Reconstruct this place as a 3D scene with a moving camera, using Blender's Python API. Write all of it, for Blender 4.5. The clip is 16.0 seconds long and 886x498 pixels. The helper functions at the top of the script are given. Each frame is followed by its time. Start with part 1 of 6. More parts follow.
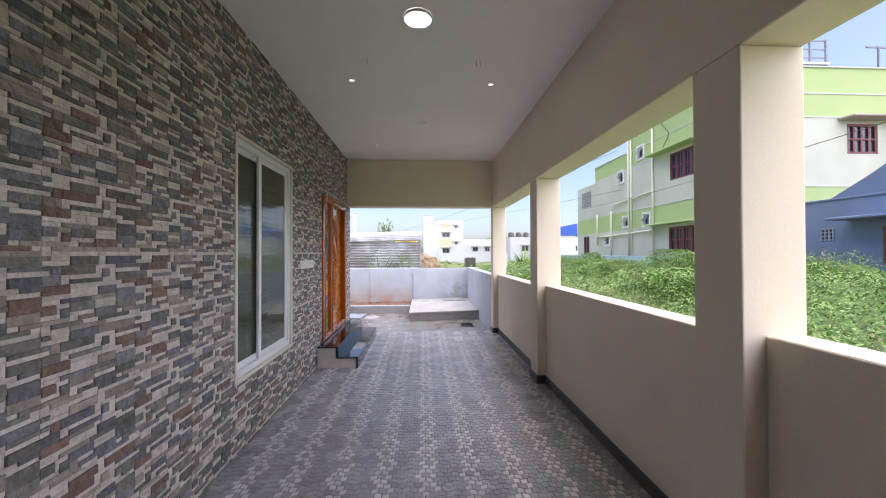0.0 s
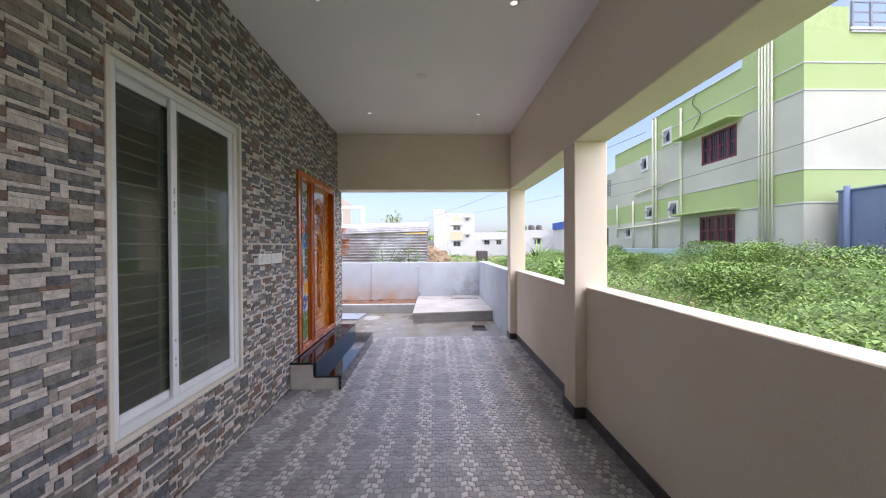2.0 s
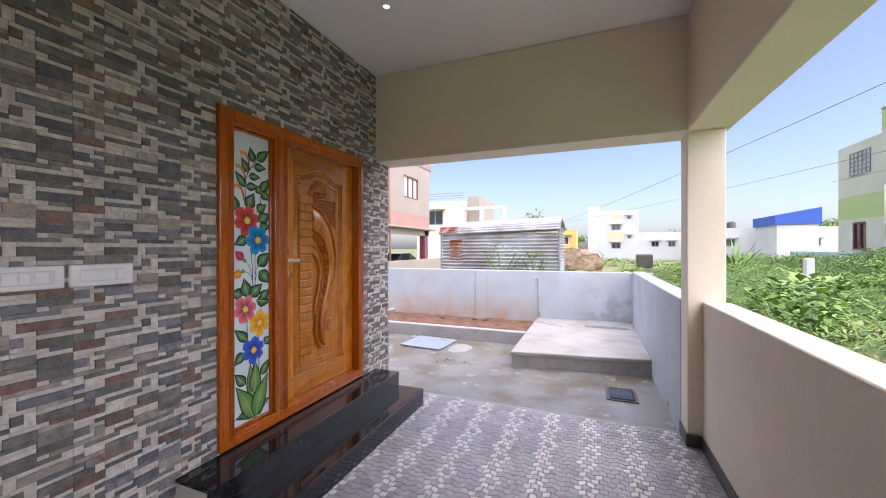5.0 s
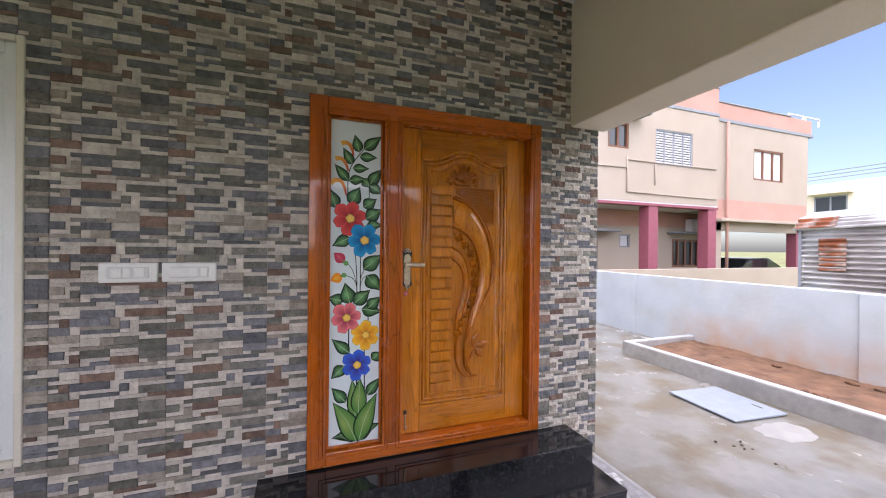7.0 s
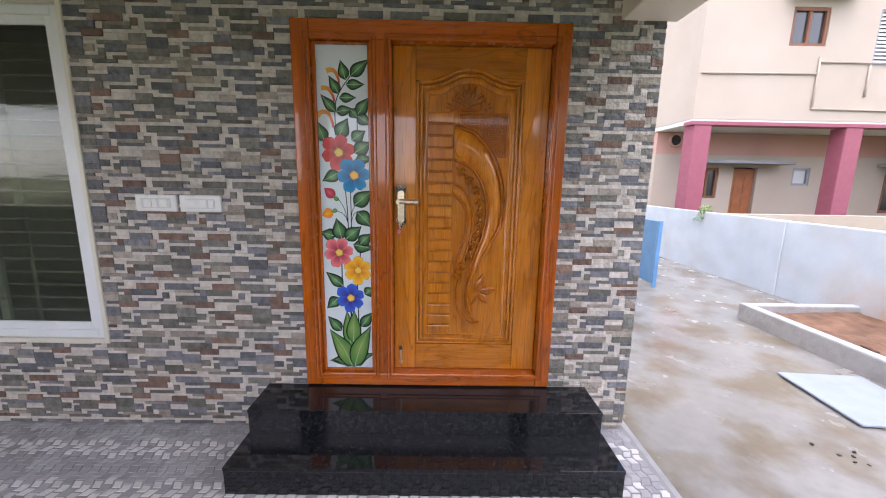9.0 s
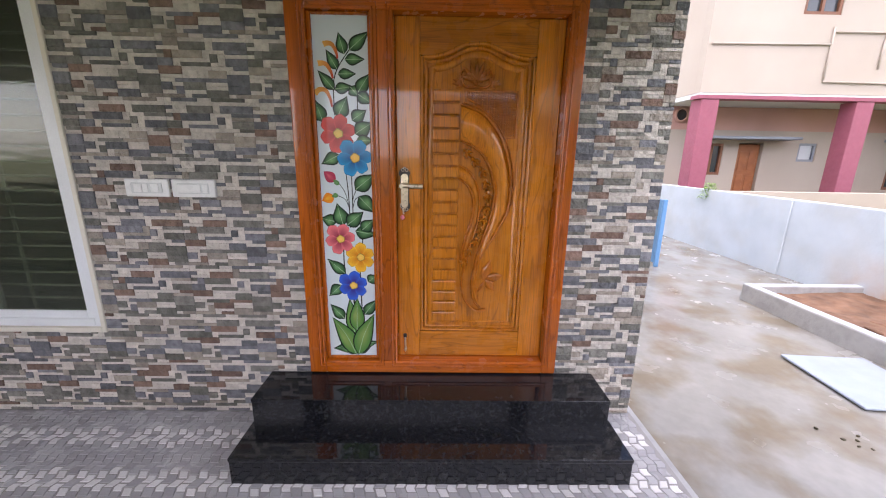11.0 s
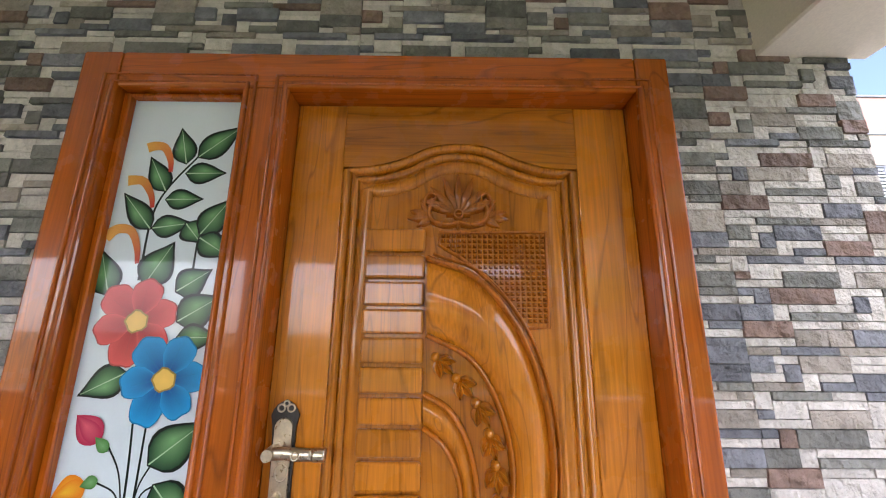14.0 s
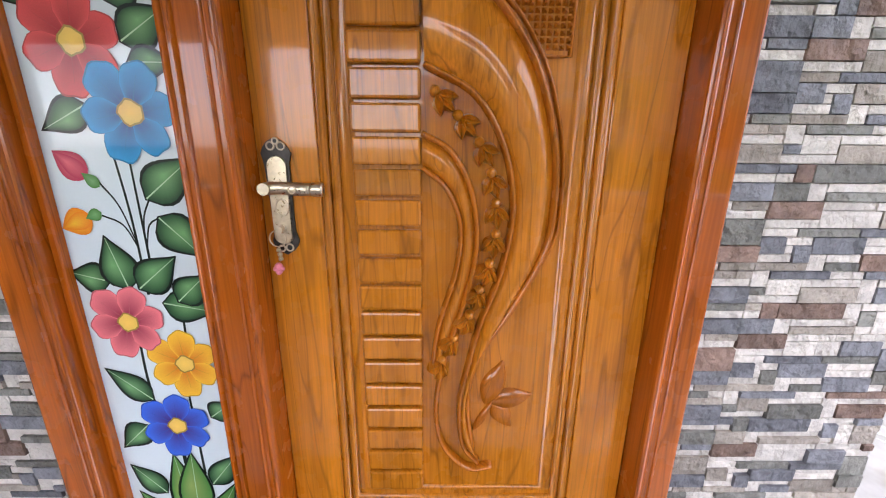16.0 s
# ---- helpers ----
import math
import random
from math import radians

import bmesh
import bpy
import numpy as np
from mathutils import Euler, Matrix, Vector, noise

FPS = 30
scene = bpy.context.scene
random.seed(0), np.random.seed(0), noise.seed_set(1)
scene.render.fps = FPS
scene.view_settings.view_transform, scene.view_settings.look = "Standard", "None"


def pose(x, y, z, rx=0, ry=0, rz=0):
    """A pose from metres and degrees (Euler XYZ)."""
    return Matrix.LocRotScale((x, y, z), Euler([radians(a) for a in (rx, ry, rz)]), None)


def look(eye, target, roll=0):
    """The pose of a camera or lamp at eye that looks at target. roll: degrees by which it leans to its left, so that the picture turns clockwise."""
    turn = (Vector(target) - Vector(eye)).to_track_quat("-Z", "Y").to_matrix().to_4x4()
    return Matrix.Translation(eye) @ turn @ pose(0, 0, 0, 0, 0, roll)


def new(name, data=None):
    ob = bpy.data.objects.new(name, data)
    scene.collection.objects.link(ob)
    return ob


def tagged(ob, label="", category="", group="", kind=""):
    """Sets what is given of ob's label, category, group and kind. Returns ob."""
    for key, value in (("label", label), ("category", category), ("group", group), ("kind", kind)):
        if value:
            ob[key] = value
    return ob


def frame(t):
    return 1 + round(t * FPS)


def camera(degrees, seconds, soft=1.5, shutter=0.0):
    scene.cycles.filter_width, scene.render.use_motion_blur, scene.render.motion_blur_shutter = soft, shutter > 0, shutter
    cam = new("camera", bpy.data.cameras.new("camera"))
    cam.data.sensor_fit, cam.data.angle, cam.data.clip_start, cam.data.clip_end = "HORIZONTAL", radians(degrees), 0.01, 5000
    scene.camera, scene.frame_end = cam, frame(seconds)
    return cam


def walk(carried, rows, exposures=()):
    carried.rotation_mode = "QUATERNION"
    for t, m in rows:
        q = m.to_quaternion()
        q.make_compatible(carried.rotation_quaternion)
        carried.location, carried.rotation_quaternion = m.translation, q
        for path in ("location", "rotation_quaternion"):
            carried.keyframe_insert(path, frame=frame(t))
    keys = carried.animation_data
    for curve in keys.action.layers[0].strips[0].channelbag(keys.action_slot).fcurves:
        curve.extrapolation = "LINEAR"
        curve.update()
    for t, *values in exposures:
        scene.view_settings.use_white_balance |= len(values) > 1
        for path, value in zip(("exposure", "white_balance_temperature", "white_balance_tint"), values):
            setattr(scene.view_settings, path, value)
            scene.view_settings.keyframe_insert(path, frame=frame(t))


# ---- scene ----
cam = camera(100.0, 16.0, soft=1.1)
PATH = [
    (0, (1.424, 0.458, 1.546), (1.531, 2.455, 1.567), -0.2),
    (0.5, (1.43, 0.509, 1.545), (1.534, 2.506, 1.536), -0.4),
    (1, (1.484, 0.808, 1.545), (1.582, 2.806, 1.53), -0.2),
    (1.5, (1.516, 1.167, 1.533), (1.6, 3.165, 1.518), -0.2),
    (2, (1.54, 1.57, 1.518), (1.587, 3.569, 1.504), -0.3),
    (2.5, (1.63, 1.987, 1.521), (1.563, 3.985, 1.51), -0.4),
    (3, (1.723, 2.44, 1.526), (1.53, 4.43, 1.514), -0.4),
    (3.5, (1.855, 2.893, 1.512), (1.546, 4.869, 1.502), -0.5),
    (3.7, (1.905, 3.064, 1.518), (1.55, 5.033, 1.511), -0.5),
    (5.8, (2.163, 4.876, 1.529), (0.982, 6.491, 1.532), 0.1),
    (6, (2.19, 5.027, 1.517), (0.874, 6.534, 1.522), 0.1),
    (6.5, (2.239, 5.416, 1.537), (0.611, 6.578, 1.544), 0.2),
    (7, (2.216, 5.786, 1.546), (0.334, 6.462, 1.542), 0.6),
    (7.5, (2.218, 6.154, 1.564), (0.237, 6.428, 1.548), 0.9),
    (8, (2.26, 6.486, 1.606), (0.261, 6.528, 1.589), 0.9),
    (8.5, (2.251, 6.577, 1.603), (0.251, 6.608, 1.583), 0.9),
    (9, (2.172, 6.594, 1.555), (0.203, 6.613, 1.204), 1.0),
    (9.2, (2.146, 6.591, 1.556), (0.206, 6.61, 1.071), 1.1),
    (9.725, (2.12, 6.585, 1.566), (0.254, 6.602, 0.846), 1.0),
    (10.25, (2.105, 6.572, 1.58), (0.249, 6.59, 0.835), 0.9),
    (10.775, (2.085, 6.555, 1.595), (0.176, 6.58, 1.0), 0.9),
    (11.3, (2.053, 6.55, 1.611), (0.075, 6.579, 1.32), 0.9),
    (11.5, (1.995, 6.55, 1.634), (0.0, 6.57, 1.49), 0.8),
    (12, (1.784, 6.573, 1.683), (-0.21, 6.59, 1.838), 0.8),
    (12.5, (1.477, 6.645, 1.712), (-0.483, 6.662, 2.113), 0.4),
    (13, (1.159, 6.675, 1.721), (-0.77, 6.69, 2.248), 0.4),
    (13.5, (0.961, 6.693, 1.725), (-0.962, 6.702, 2.274), 0.4),
    (14, (0.855, 6.707, 1.692), (-1.094, 6.718, 2.139), 0.5),
    (14.5, (0.803, 6.708, 1.657), (-1.189, 6.717, 1.836), 0.5),
    (15, (0.779, 6.708, 1.621), (-1.219, 6.723, 1.54), 0.5),
    (15.5, (0.774, 6.712, 1.579), (-1.203, 6.725, 1.274), 0.5),
    (16, (0.765, 6.709, 1.525), (-1.165, 6.725, 1.002), 0.5),
]
EXPOSURE = [(0, 1.78, 6300, 22), (4, 1.78, 6350, 23), (6, 1.77, 6450, 23), (7, 1.92, 6500, 21), (9, 2.06, 6350, 20), (11.5, 2.16, 6500, 21), (12.5, 2.38, 6350, 20), (13.5, 2.6, 6300, 20), (14.5, 2.66, 6300, 20), (16, 2.56, 6300, 19)]
walk(cam, [(t, look(eye, target, roll)) for t, eye, target, roll in PATH], EXPOSURE)

# ---- light ----
world = bpy.data.worlds.new("world")
scene.world = world
world.use_nodes = True
_n = world.node_tree.nodes
_sky = _n.new("ShaderNodeTexSky")
_sky.sky_type, _sky.sun_disc = "NISHITA", False
_sky.sun_elevation, _sky.sun_rotation = radians(61), radians(116)
_sky.air_density, _sky.dust_density, _sky.ozone_density = 0.85, 2.2, 1.1
_n["Background"].inputs["Strength"].default_value = 0.08
world.node_tree.links.new(_sky.outputs[0], _n["Background"].inputs["Color"])
_lamp = bpy.data.lights.new("sun", "SUN")
_lamp.energy, _lamp.angle, _lamp.color = 2.1, radians(150), (1.0, 0.985, 0.965)
sun = new("sun", _lamp)
sun.matrix_world = look((2.0, -1.0, 4.0), (0, 0, 0))

# the lit ceiling fittings
for _x, _y, _w, _r in ((0.70, 4.29, 0.012, 0.04), (2.14, 4.32, 0.012, 0.04), (0.68, 6.61, 0.012, 0.04), (2.15, 6.64, 0.012, 0.04), (1.39, 3.24, 0.35, 0.09)):
    _d = bpy.data.lights.new("ceiling_lamp", "AREA")
    _d.shape, _d.size, _d.energy, _d.color = "DISK", _r * 2, _w, (1.0, 0.98, 0.95)
    new("ceiling_lamp", _d).matrix_world = pose(_x, _y, 3.285)

# ---- materials ----
def material(name, color, rough=0.6, metal=0.0, bump=0.0, bump_scale=60.0, spots=0.0, spot_scale=6.0, vary=0.0, fine=0.05, fine_scale=180.0, coat=0.0, stain=None, stain_amount=0.0, stain_scale=1.2, spec=0.5, relief=0.01):
    """A surface with grain at two scales, stains, relief and, with vary, a shade of its own for each piece."""
    m = bpy.data.materials.new(name)
    m.use_nodes = True
    nt = m.node_tree
    n, link = nt.nodes, nt.links.new
    b = n["Principled BSDF"]
    b.inputs["Roughness"].default_value, b.inputs["Metallic"].default_value = rough, metal
    b.inputs["Coat Weight"].default_value = coat
    b.inputs["Coat Roughness"].default_value = 0.05
    b.inputs["Specular IOR Level"].default_value = spec
    geo = n.new("ShaderNodeNewGeometry")

    def noise_at(scale, detail=4.0):
        t = n.new("ShaderNodeTexNoise")
        t.inputs["Scale"].default_value, t.inputs["Detail"].default_value = scale, detail
        link(geo.outputs["Position"], t.inputs["Vector"])
        return t.outputs["Fac"]

    def remap(fac, lo, hi, a=0.3, z=0.7):
        r = n.new("ShaderNodeMapRange")
        r.inputs["From Min"].default_value, r.inputs["From Max"].default_value = a, z
        r.inputs["To Min"].default_value, r.inputs["To Max"].default_value = lo, hi
        link(fac, r.inputs["Value"])
        return r.outputs["Result"]

    def times(a, c):
        x = n.new("ShaderNodeMath")
        x.operation = "MULTIPLY"
        link(a, x.inputs[0]), link(c, x.inputs[1])
        return x.outputs[0]

    shade = remap(noise_at(spot_scale), 1 - spots, 1 + spots)
    shade = times(shade, remap(noise_at(fine_scale, 2.0), 1 - fine, 1 + fine))
    if vary:
        info = n.new("ShaderNodeObjectInfo")
        add = n.new("ShaderNodeMath")
        add.operation = "ADD"
        link(info.outputs["Random"], add.inputs[0]), link(geo.outputs["Random Per Island"], add.inputs[1])
        frac = n.new("ShaderNodeMath")
        frac.operation = "FRACT"
        link(add.outputs[0], frac.inputs[0])
        shade = times(shade, remap(frac.outputs[0], 1 - vary, 1 + vary, 0, 1))
    mix = n.new("ShaderNodeMix")
    mix.data_type, mix.blend_type = "RGBA", "MULTIPLY"
    mix.inputs["Factor"].default_value = 1.0
    base = n.new("ShaderNodeRGB")
    base.outputs[0].default_value = (*color, 1)
    out = base.outputs[0]
    if stain:
        st = n.new("ShaderNodeMix")
        st.data_type = "RGBA"
        st.inputs["B"].default_value = (*stain, 1)
        link(out, st.inputs["A"])
        link(remap(noise_at(stain_scale, 8.0), 0, min(1.0, stain_amount), 0.45, 0.62), st.inputs["Factor"])
        out = st.outputs["Result"]
    link(out, mix.inputs["A"]), link(shade, mix.inputs["B"])
    link(mix.outputs["Result"], b.inputs["Base Color"])
    if rough > 0.05:
        link(remap(noise_at(spot_scale * 2.3), max(0.02, rough * 0.8), min(1, rough * 1.2)), b.inputs["Roughness"])
    if bump:
        bp = n.new("ShaderNodeBump")
        bp.inputs["Strength"].default_value, bp.inputs["Distance"].default_value = bump, relief
        link(noise_at(bump_scale, 6.0), bp.inputs["Height"])
        link(bp.outputs["Normal"], b.inputs["Normal"])
    return m


def wood(name, dark, light, along="z", rough=0.22, coat=0.75, scale=1.0):
    """Varnished wood: soft long streaks, fine pores and thin growth lines that run along one axis."""
    m = material(name, light, rough, coat=coat, spec=0.15)
    n, link = m.node_tree.nodes, m.node_tree.links.new
    b = n["Principled BSDF"]
    geo = next(x for x in n if x.bl_idname == "ShaderNodeNewGeometry")
    info = n.new("ShaderNodeObjectInfo")
    shift = n.new("ShaderNodeVectorMath")
    shift.operation = "MULTIPLY_ADD"
    shift.inputs[1].default_value = (3, 3, 3)
    link(info.outputs["Random"], shift.inputs[0]), link(geo.outputs["Position"], shift.inputs[2])

    def streaks(across, length, detail, distortion):
        mp = n.new("ShaderNodeMapping")
        mp.inputs["Scale"].default_value = [v * scale for v in {"z": (across, across, length), "y": (across, length, across), "x": (length, across, across)}[along]]
        link(shift.outputs[0], mp.inputs["Vector"])
        t = n.new("ShaderNodeTexNoise")
        t.inputs["Scale"].default_value, t.inputs["Detail"].default_value, t.inputs["Distortion"].default_value = 1.0, detail, distortion
        link(mp.outputs[0], t.inputs["Vector"])
        return t.outputs["Fac"]

    def span(sock, a, z, lo, hi):
        r = n.new("ShaderNodeMapRange")
        r.inputs["From Min"].default_value, r.inputs["From Max"].default_value = a, z
        r.inputs["To Min"].default_value, r.inputs["To Max"].default_value = lo, hi
        link(sock, r.inputs["Value"])
        return r.outputs["Result"]

    def calc(op, p, q):
        x = n.new("ShaderNodeMath")
        x.operation = op
        link(p, x.inputs[0])
        if isinstance(q, (int, float)):
            x.inputs[1].default_value = q
        else:
            link(q, x.inputs[1])
        return x.outputs[0]

    ramp = n.new("ShaderNodeValToRGB")
    e = ramp.color_ramp.elements
    e[0].position, e[0].color = 0.22, (*[0.45 * p + 0.55 * q for p, q in zip(dark, light)], 1)
    e[1].position, e[1].color = 0.70, (*[min(1.0, q * 1.18) for q in light], 1)
    mid = e.new(0.46)
    mid.color = (*light, 1)
    link(streaks(14, 0.9, 5.0, 0.8), ramp.inputs[0])
    fine = span(streaks(170, 5.0, 3.0, 0.0), 0.3, 0.7, 0.80, 1.14)
    lines = calc("PINGPONG", calc("MULTIPLY", streaks(9, 0.8, 2.0, 0.5), 9.0), 0.5)
    lines = span(lines, 0.0, 0.085, 0.62, 1.0)
    shade = calc("MULTIPLY", fine, lines)
    shade = calc("MULTIPLY", shade, span(info.outputs["Random"], 0, 1, 0.90, 1.12))
    mx = n.new("ShaderNodeMix")
    mx.data_type, mx.blend_type = "RGBA", "MULTIPLY"
    mx.inputs["Factor"].default_value = 1.0
    link(ramp.outputs[0], mx.inputs["A"]), link(shade, mx.inputs["B"])
    link(mx.outputs["Result"], b.inputs["Base Color"])
    return m


def glass(name, color=(1, 1, 1), rough=0.0):
    m = bpy.data.materials.new(name)
    m.use_nodes = True
    b = m.node_tree.nodes["Principled BSDF"]
    b.inputs["Base Color"].default_value = (*color, 1)
    b.inputs["Transmission Weight"].default_value, b.inputs["Roughness"].default_value, b.inputs["IOR"].default_value = 1.0, rough, 1.5
    return m


def glow(name, color, strength):
    m = material(name, color, 0.4)
    b = m.node_tree.nodes["Principled BSDF"]
    b.inputs["Emission Color"].default_value, b.inputs["Emission Strength"].default_value = (*color, 1), strength
    return m


CREAM = material("cream_paint", (0.80, 0.72, 0.575), 0.75, bump=0.08, bump_scale=40, spots=0.03, spot_scale=2)
CEILING = material("ceiling_paint", (0.90, 0.885, 0.875), 0.8, spots=0.02, spot_scale=1.5)
PLASTER = material("grout", (0.62, 0.58, 0.53), 0.85, spots=0.1)
SKIRT = material("dark_skirting_tile", (0.075, 0.066, 0.06), 0.35, spots=0.25, spot_scale=12)
WHITEWASH = material("whitewash", (0.44, 0.495, 0.54), 0.85, bump=0.25, bump_scale=25, spots=0.07, spot_scale=2.5, stain=(0.43, 0.45, 0.45), stain_amount=0.5, stain_scale=2.2)
CONCRETE = material("wet_concrete", (0.25, 0.247, 0.232), 0.24, bump=0.12, bump_scale=9, spots=0.12, spot_scale=1.6, fine=0.06, fine_scale=14, stain=(0.165, 0.135, 0.09), stain_amount=0.85, stain_scale=2.0)
CEMENT = material("grey_cement", (0.36, 0.36, 0.36), 0.8, bump=0.5, bump_scale=30, spots=0.2, spot_scale=5, stain=(0.12, 0.12, 0.12), stain_amount=0.5, stain_scale=5)
SLABTOP = material("slab_screed", (0.40, 0.39, 0.37), 0.55, bump=0.15, bump_scale=20, spots=0.12, spot_scale=2.2, stain=(0.33, 0.30, 0.26), stain_amount=0.8, stain_scale=2.0)
SOIL = material("red_soil", (0.17, 0.092, 0.055), 0.9, bump=1.0, bump_scale=14, spots=0.35, spot_scale=5)
GRANITE = material("black_granite", (0.010, 0.011, 0.014), 0.06, spots=0.4, spot_scale=40, fine=0.5, fine_scale=90, stain=(0.045, 0.045, 0.042), stain_amount=0.22, stain_scale=34)
UPVC = material("white_upvc", (0.74, 0.76, 0.76), 0.35, spots=0.03)
WHITE = material("white_plastic", (0.80, 0.80, 0.78), 0.3, spots=0.02)
JOINT = material("floor_joint", (0.25, 0.24, 0.235), 0.8, spots=0.15)
TEAK = wood("teak_panel", (0.11, 0.021, 0.002), (0.48, 0.158, 0.008), "z", rough=0.28)
TEAK_H = wood("teak_rail", (0.11, 0.021, 0.002), (0.48, 0.158, 0.008), "y", rough=0.28)
TEAK_C = wood("carved_teak", (0.11, 0.020, 0.002), (0.42, 0.120, 0.006), "z", rough=0.25)
FRAME_V = wood("frame_wood", (0.10, 0.016, 0.002), (0.42, 0.094, 0.004), "z", rough=0.25)
FRAME_H = wood("frame_wood_rail", (0.10, 0.016, 0.002), (0.42, 0.094, 0.004), "y", rough=0.25)

# ---- building blocks ----
def raw(name, verts, faces, mat, parent=None, label="", mats=None, index=None, smooth=False):
    me = bpy.data.meshes.new(name)
    me.from_pydata(verts, [], faces)
    for m in (mats or [mat]):
        me.materials.append(m)
    if index is not None:
        me.polygons.foreach_set("material_index", index)
    if smooth:
        me.polygons.foreach_set("use_smooth", [True] * len(me.polygons))
    me.update()
    ob = new(name, me)
    if parent:
        ob.parent = parent
    if label:
        ob["label"] = label
    return ob


def part(name, bm, mat, parent=None, label="", smooth=False):
    bmesh.ops.recalc_face_normals(bm, faces=bm.faces)
    me = bpy.data.meshes.new(name)
    bm.to_mesh(me)
    bm.free()
    me.materials.append(mat)
    if smooth:
        me.polygons.foreach_set("use_smooth", [True] * len(me.polygons))
    ob = new(name, me)
    if parent:
        ob.parent = parent
    if label:
        ob["label"] = label
    return ob


def add_box(bm, x0, x1, y0, y1, z0, z1, bevel=0.0, seg=1):
    vs = [bm.verts.new((x, y, z)) for x in (x0, x1) for y in (y0, y1) for z in (z0, z1)]
    fs = [bm.faces.new([vs[i] for i in f]) for f in ((0, 1, 3, 2), (4, 6, 7, 5), (0, 4, 5, 1), (2, 3, 7, 6), (0, 2, 6, 4), (1, 5, 7, 3))]
    if bevel:
        es = list({e for f in fs for e in f.edges})
        bmesh.ops.bevel(bm, geom=es, offset=bevel, segments=seg, affect="EDGES", profile=0.5)


def box(name, x0, x1, y0, y1, z0, z1, mat, parent=None, label="", bevel=0.004, seg=1):
    bm = bmesh.new()
    add_box(bm, x0, x1, y0, y1, z0, z1, bevel, seg)
    return part(name, bm, mat, parent, label)


def thing(name, x, y, z, label, category, group="", rz=0):
    ob = new(name)
    ob.matrix_world = pose(x, y, z, 0, 0, rz)
    return tagged(ob, label, category, group)


def adopt(parent, *obs):
    """Make parts built in world places the children of a thing."""
    bpy.context.view_layer.update()
    for o in obs:
        o.parent = parent
        o.matrix_parent_inverse = parent.matrix_world.inverted()


def structure(ob, label="", category=""):
    return tagged(ob, label, category, kind="structure")


def holed(name, axis, a0, a1, face0, face1, z0, z1, holes, mat):
    """A wall between two faces, along axis 'x' or 'y', with rectangular openings (a, b, low, high)."""
    us = sorted({a0, a1, *[h[0] for h in holes], *[h[1] for h in holes]})
    zs = sorted({z0, z1, *[h[2] for h in holes], *[h[3] for h in holes]})
    bm = bmesh.new()
    made = {}

    def v(f, u, z):
        k = (f, u, z)
        if k not in made:
            made[k] = bm.verts.new((f, u, z) if axis == "y" else (u, f, z))
        return made[k]

    def solid(i, j):
        if not (0 <= i < len(us) - 1 and 0 <= j < len(zs) - 1):
            return False
        u, z = (us[i] + us[i + 1]) / 2, (zs[j] + zs[j + 1]) / 2
        return not any(h[0] < u < h[1] and h[2] < z < h[3] for h in holes)

    for i in range(len(us) - 1):
        for j in range(len(zs) - 1):
            if not solid(i, j):
                continue
            u0, u1, w0, w1 = us[i], us[i + 1], zs[j], zs[j + 1]
            for f in (face0, face1):
                bm.faces.new([v(f, u0, w0), v(f, u1, w0), v(f, u1, w1), v(f, u0, w1)])
            for ok, a, b in ((solid(i - 1, j), (u0, w0), (u0, w1)), (solid(i + 1, j), (u1, w0), (u1, w1)), (solid(i, j - 1), (u0, w0), (u1, w0)), (solid(i, j + 1), (u0, w1), (u1, w1))):
                if not ok:
                    bm.faces.new([v(face0, *a), v(face0, *b), v(face1, *b), v(face1, *a)])
    return part(name, bm, mat)


# ---- plan of the porch ----
Y_BACK, Y_END = -3.0, 7.80
X_RAIL, X_COL, X_OUT = 2.87, 2.77, 3.06
Z_CEIL, Z_BEAM = 3.32, 2.43
WIN = (3.35, 4.575, 0.545, 2.48)
DOOR = (5.78, 7.29, 0.30, 2.40)

structure(holed("wall_stone", "y", Y_BACK, Y_END, -0.24, -0.012, -0.3, Z_CEIL, [WIN, DOOR], PLASTER), "porch wall clad with split-face stone tiles", "wall")
structure(box("wall_house_end", -7, -0.245, Y_END - 0.24, Y_END, -0.3, 3.6, CREAM, bevel=0), "cream painted end wall of the house", "wall")
structure(box("wall_back", -0.24, X_OUT, Y_BACK - 0.2, Y_BACK - 0.002, -0.3, Z_CEIL - 0.002, CREAM, bevel=0), "plain cream wall closing the porch", "wall")
structure(box("wall_room_back", -3.7, -3.5, 0, Y_END - 0.25, -0.3, 3.3, CREAM, bevel=0), "plain wall of the dark room", "wall")
structure(box("wall_room_side", -3.49, -0.25, 0, 0.2, -0.3, 3.3, CREAM, bevel=0), "plain wall of the dark room", "wall")
structure(box("floor_room", -3.49, -0.25, 0.21, Y_END - 0.25, 0.2, 0.29, CEMENT, bevel=0), "floor of the dark room", "floor")
structure(box("ceiling", -7, X_OUT + 0.05, Y_BACK - 0.2, Y_END + 0.02, Z_CEIL, Z_CEIL + 0.2, CEILING, bevel=0), "smooth white painted porch ceiling", "ceiling")
structure(box("beam_end", -0.012, X_OUT, Y_END - 0.25, Y_END + 0.06, Z_BEAM, Z_CEIL - 0.002, CREAM, bevel=0.006), "deep cream beam over the open end", "beam")
structure(box("beam_side", X_COL, X_OUT, Y_BACK, Y_END - 0.252, Z_BEAM, Z_CEIL - 0.002, CREAM, bevel=0.006), "deep cream beam over the side openings", "beam")
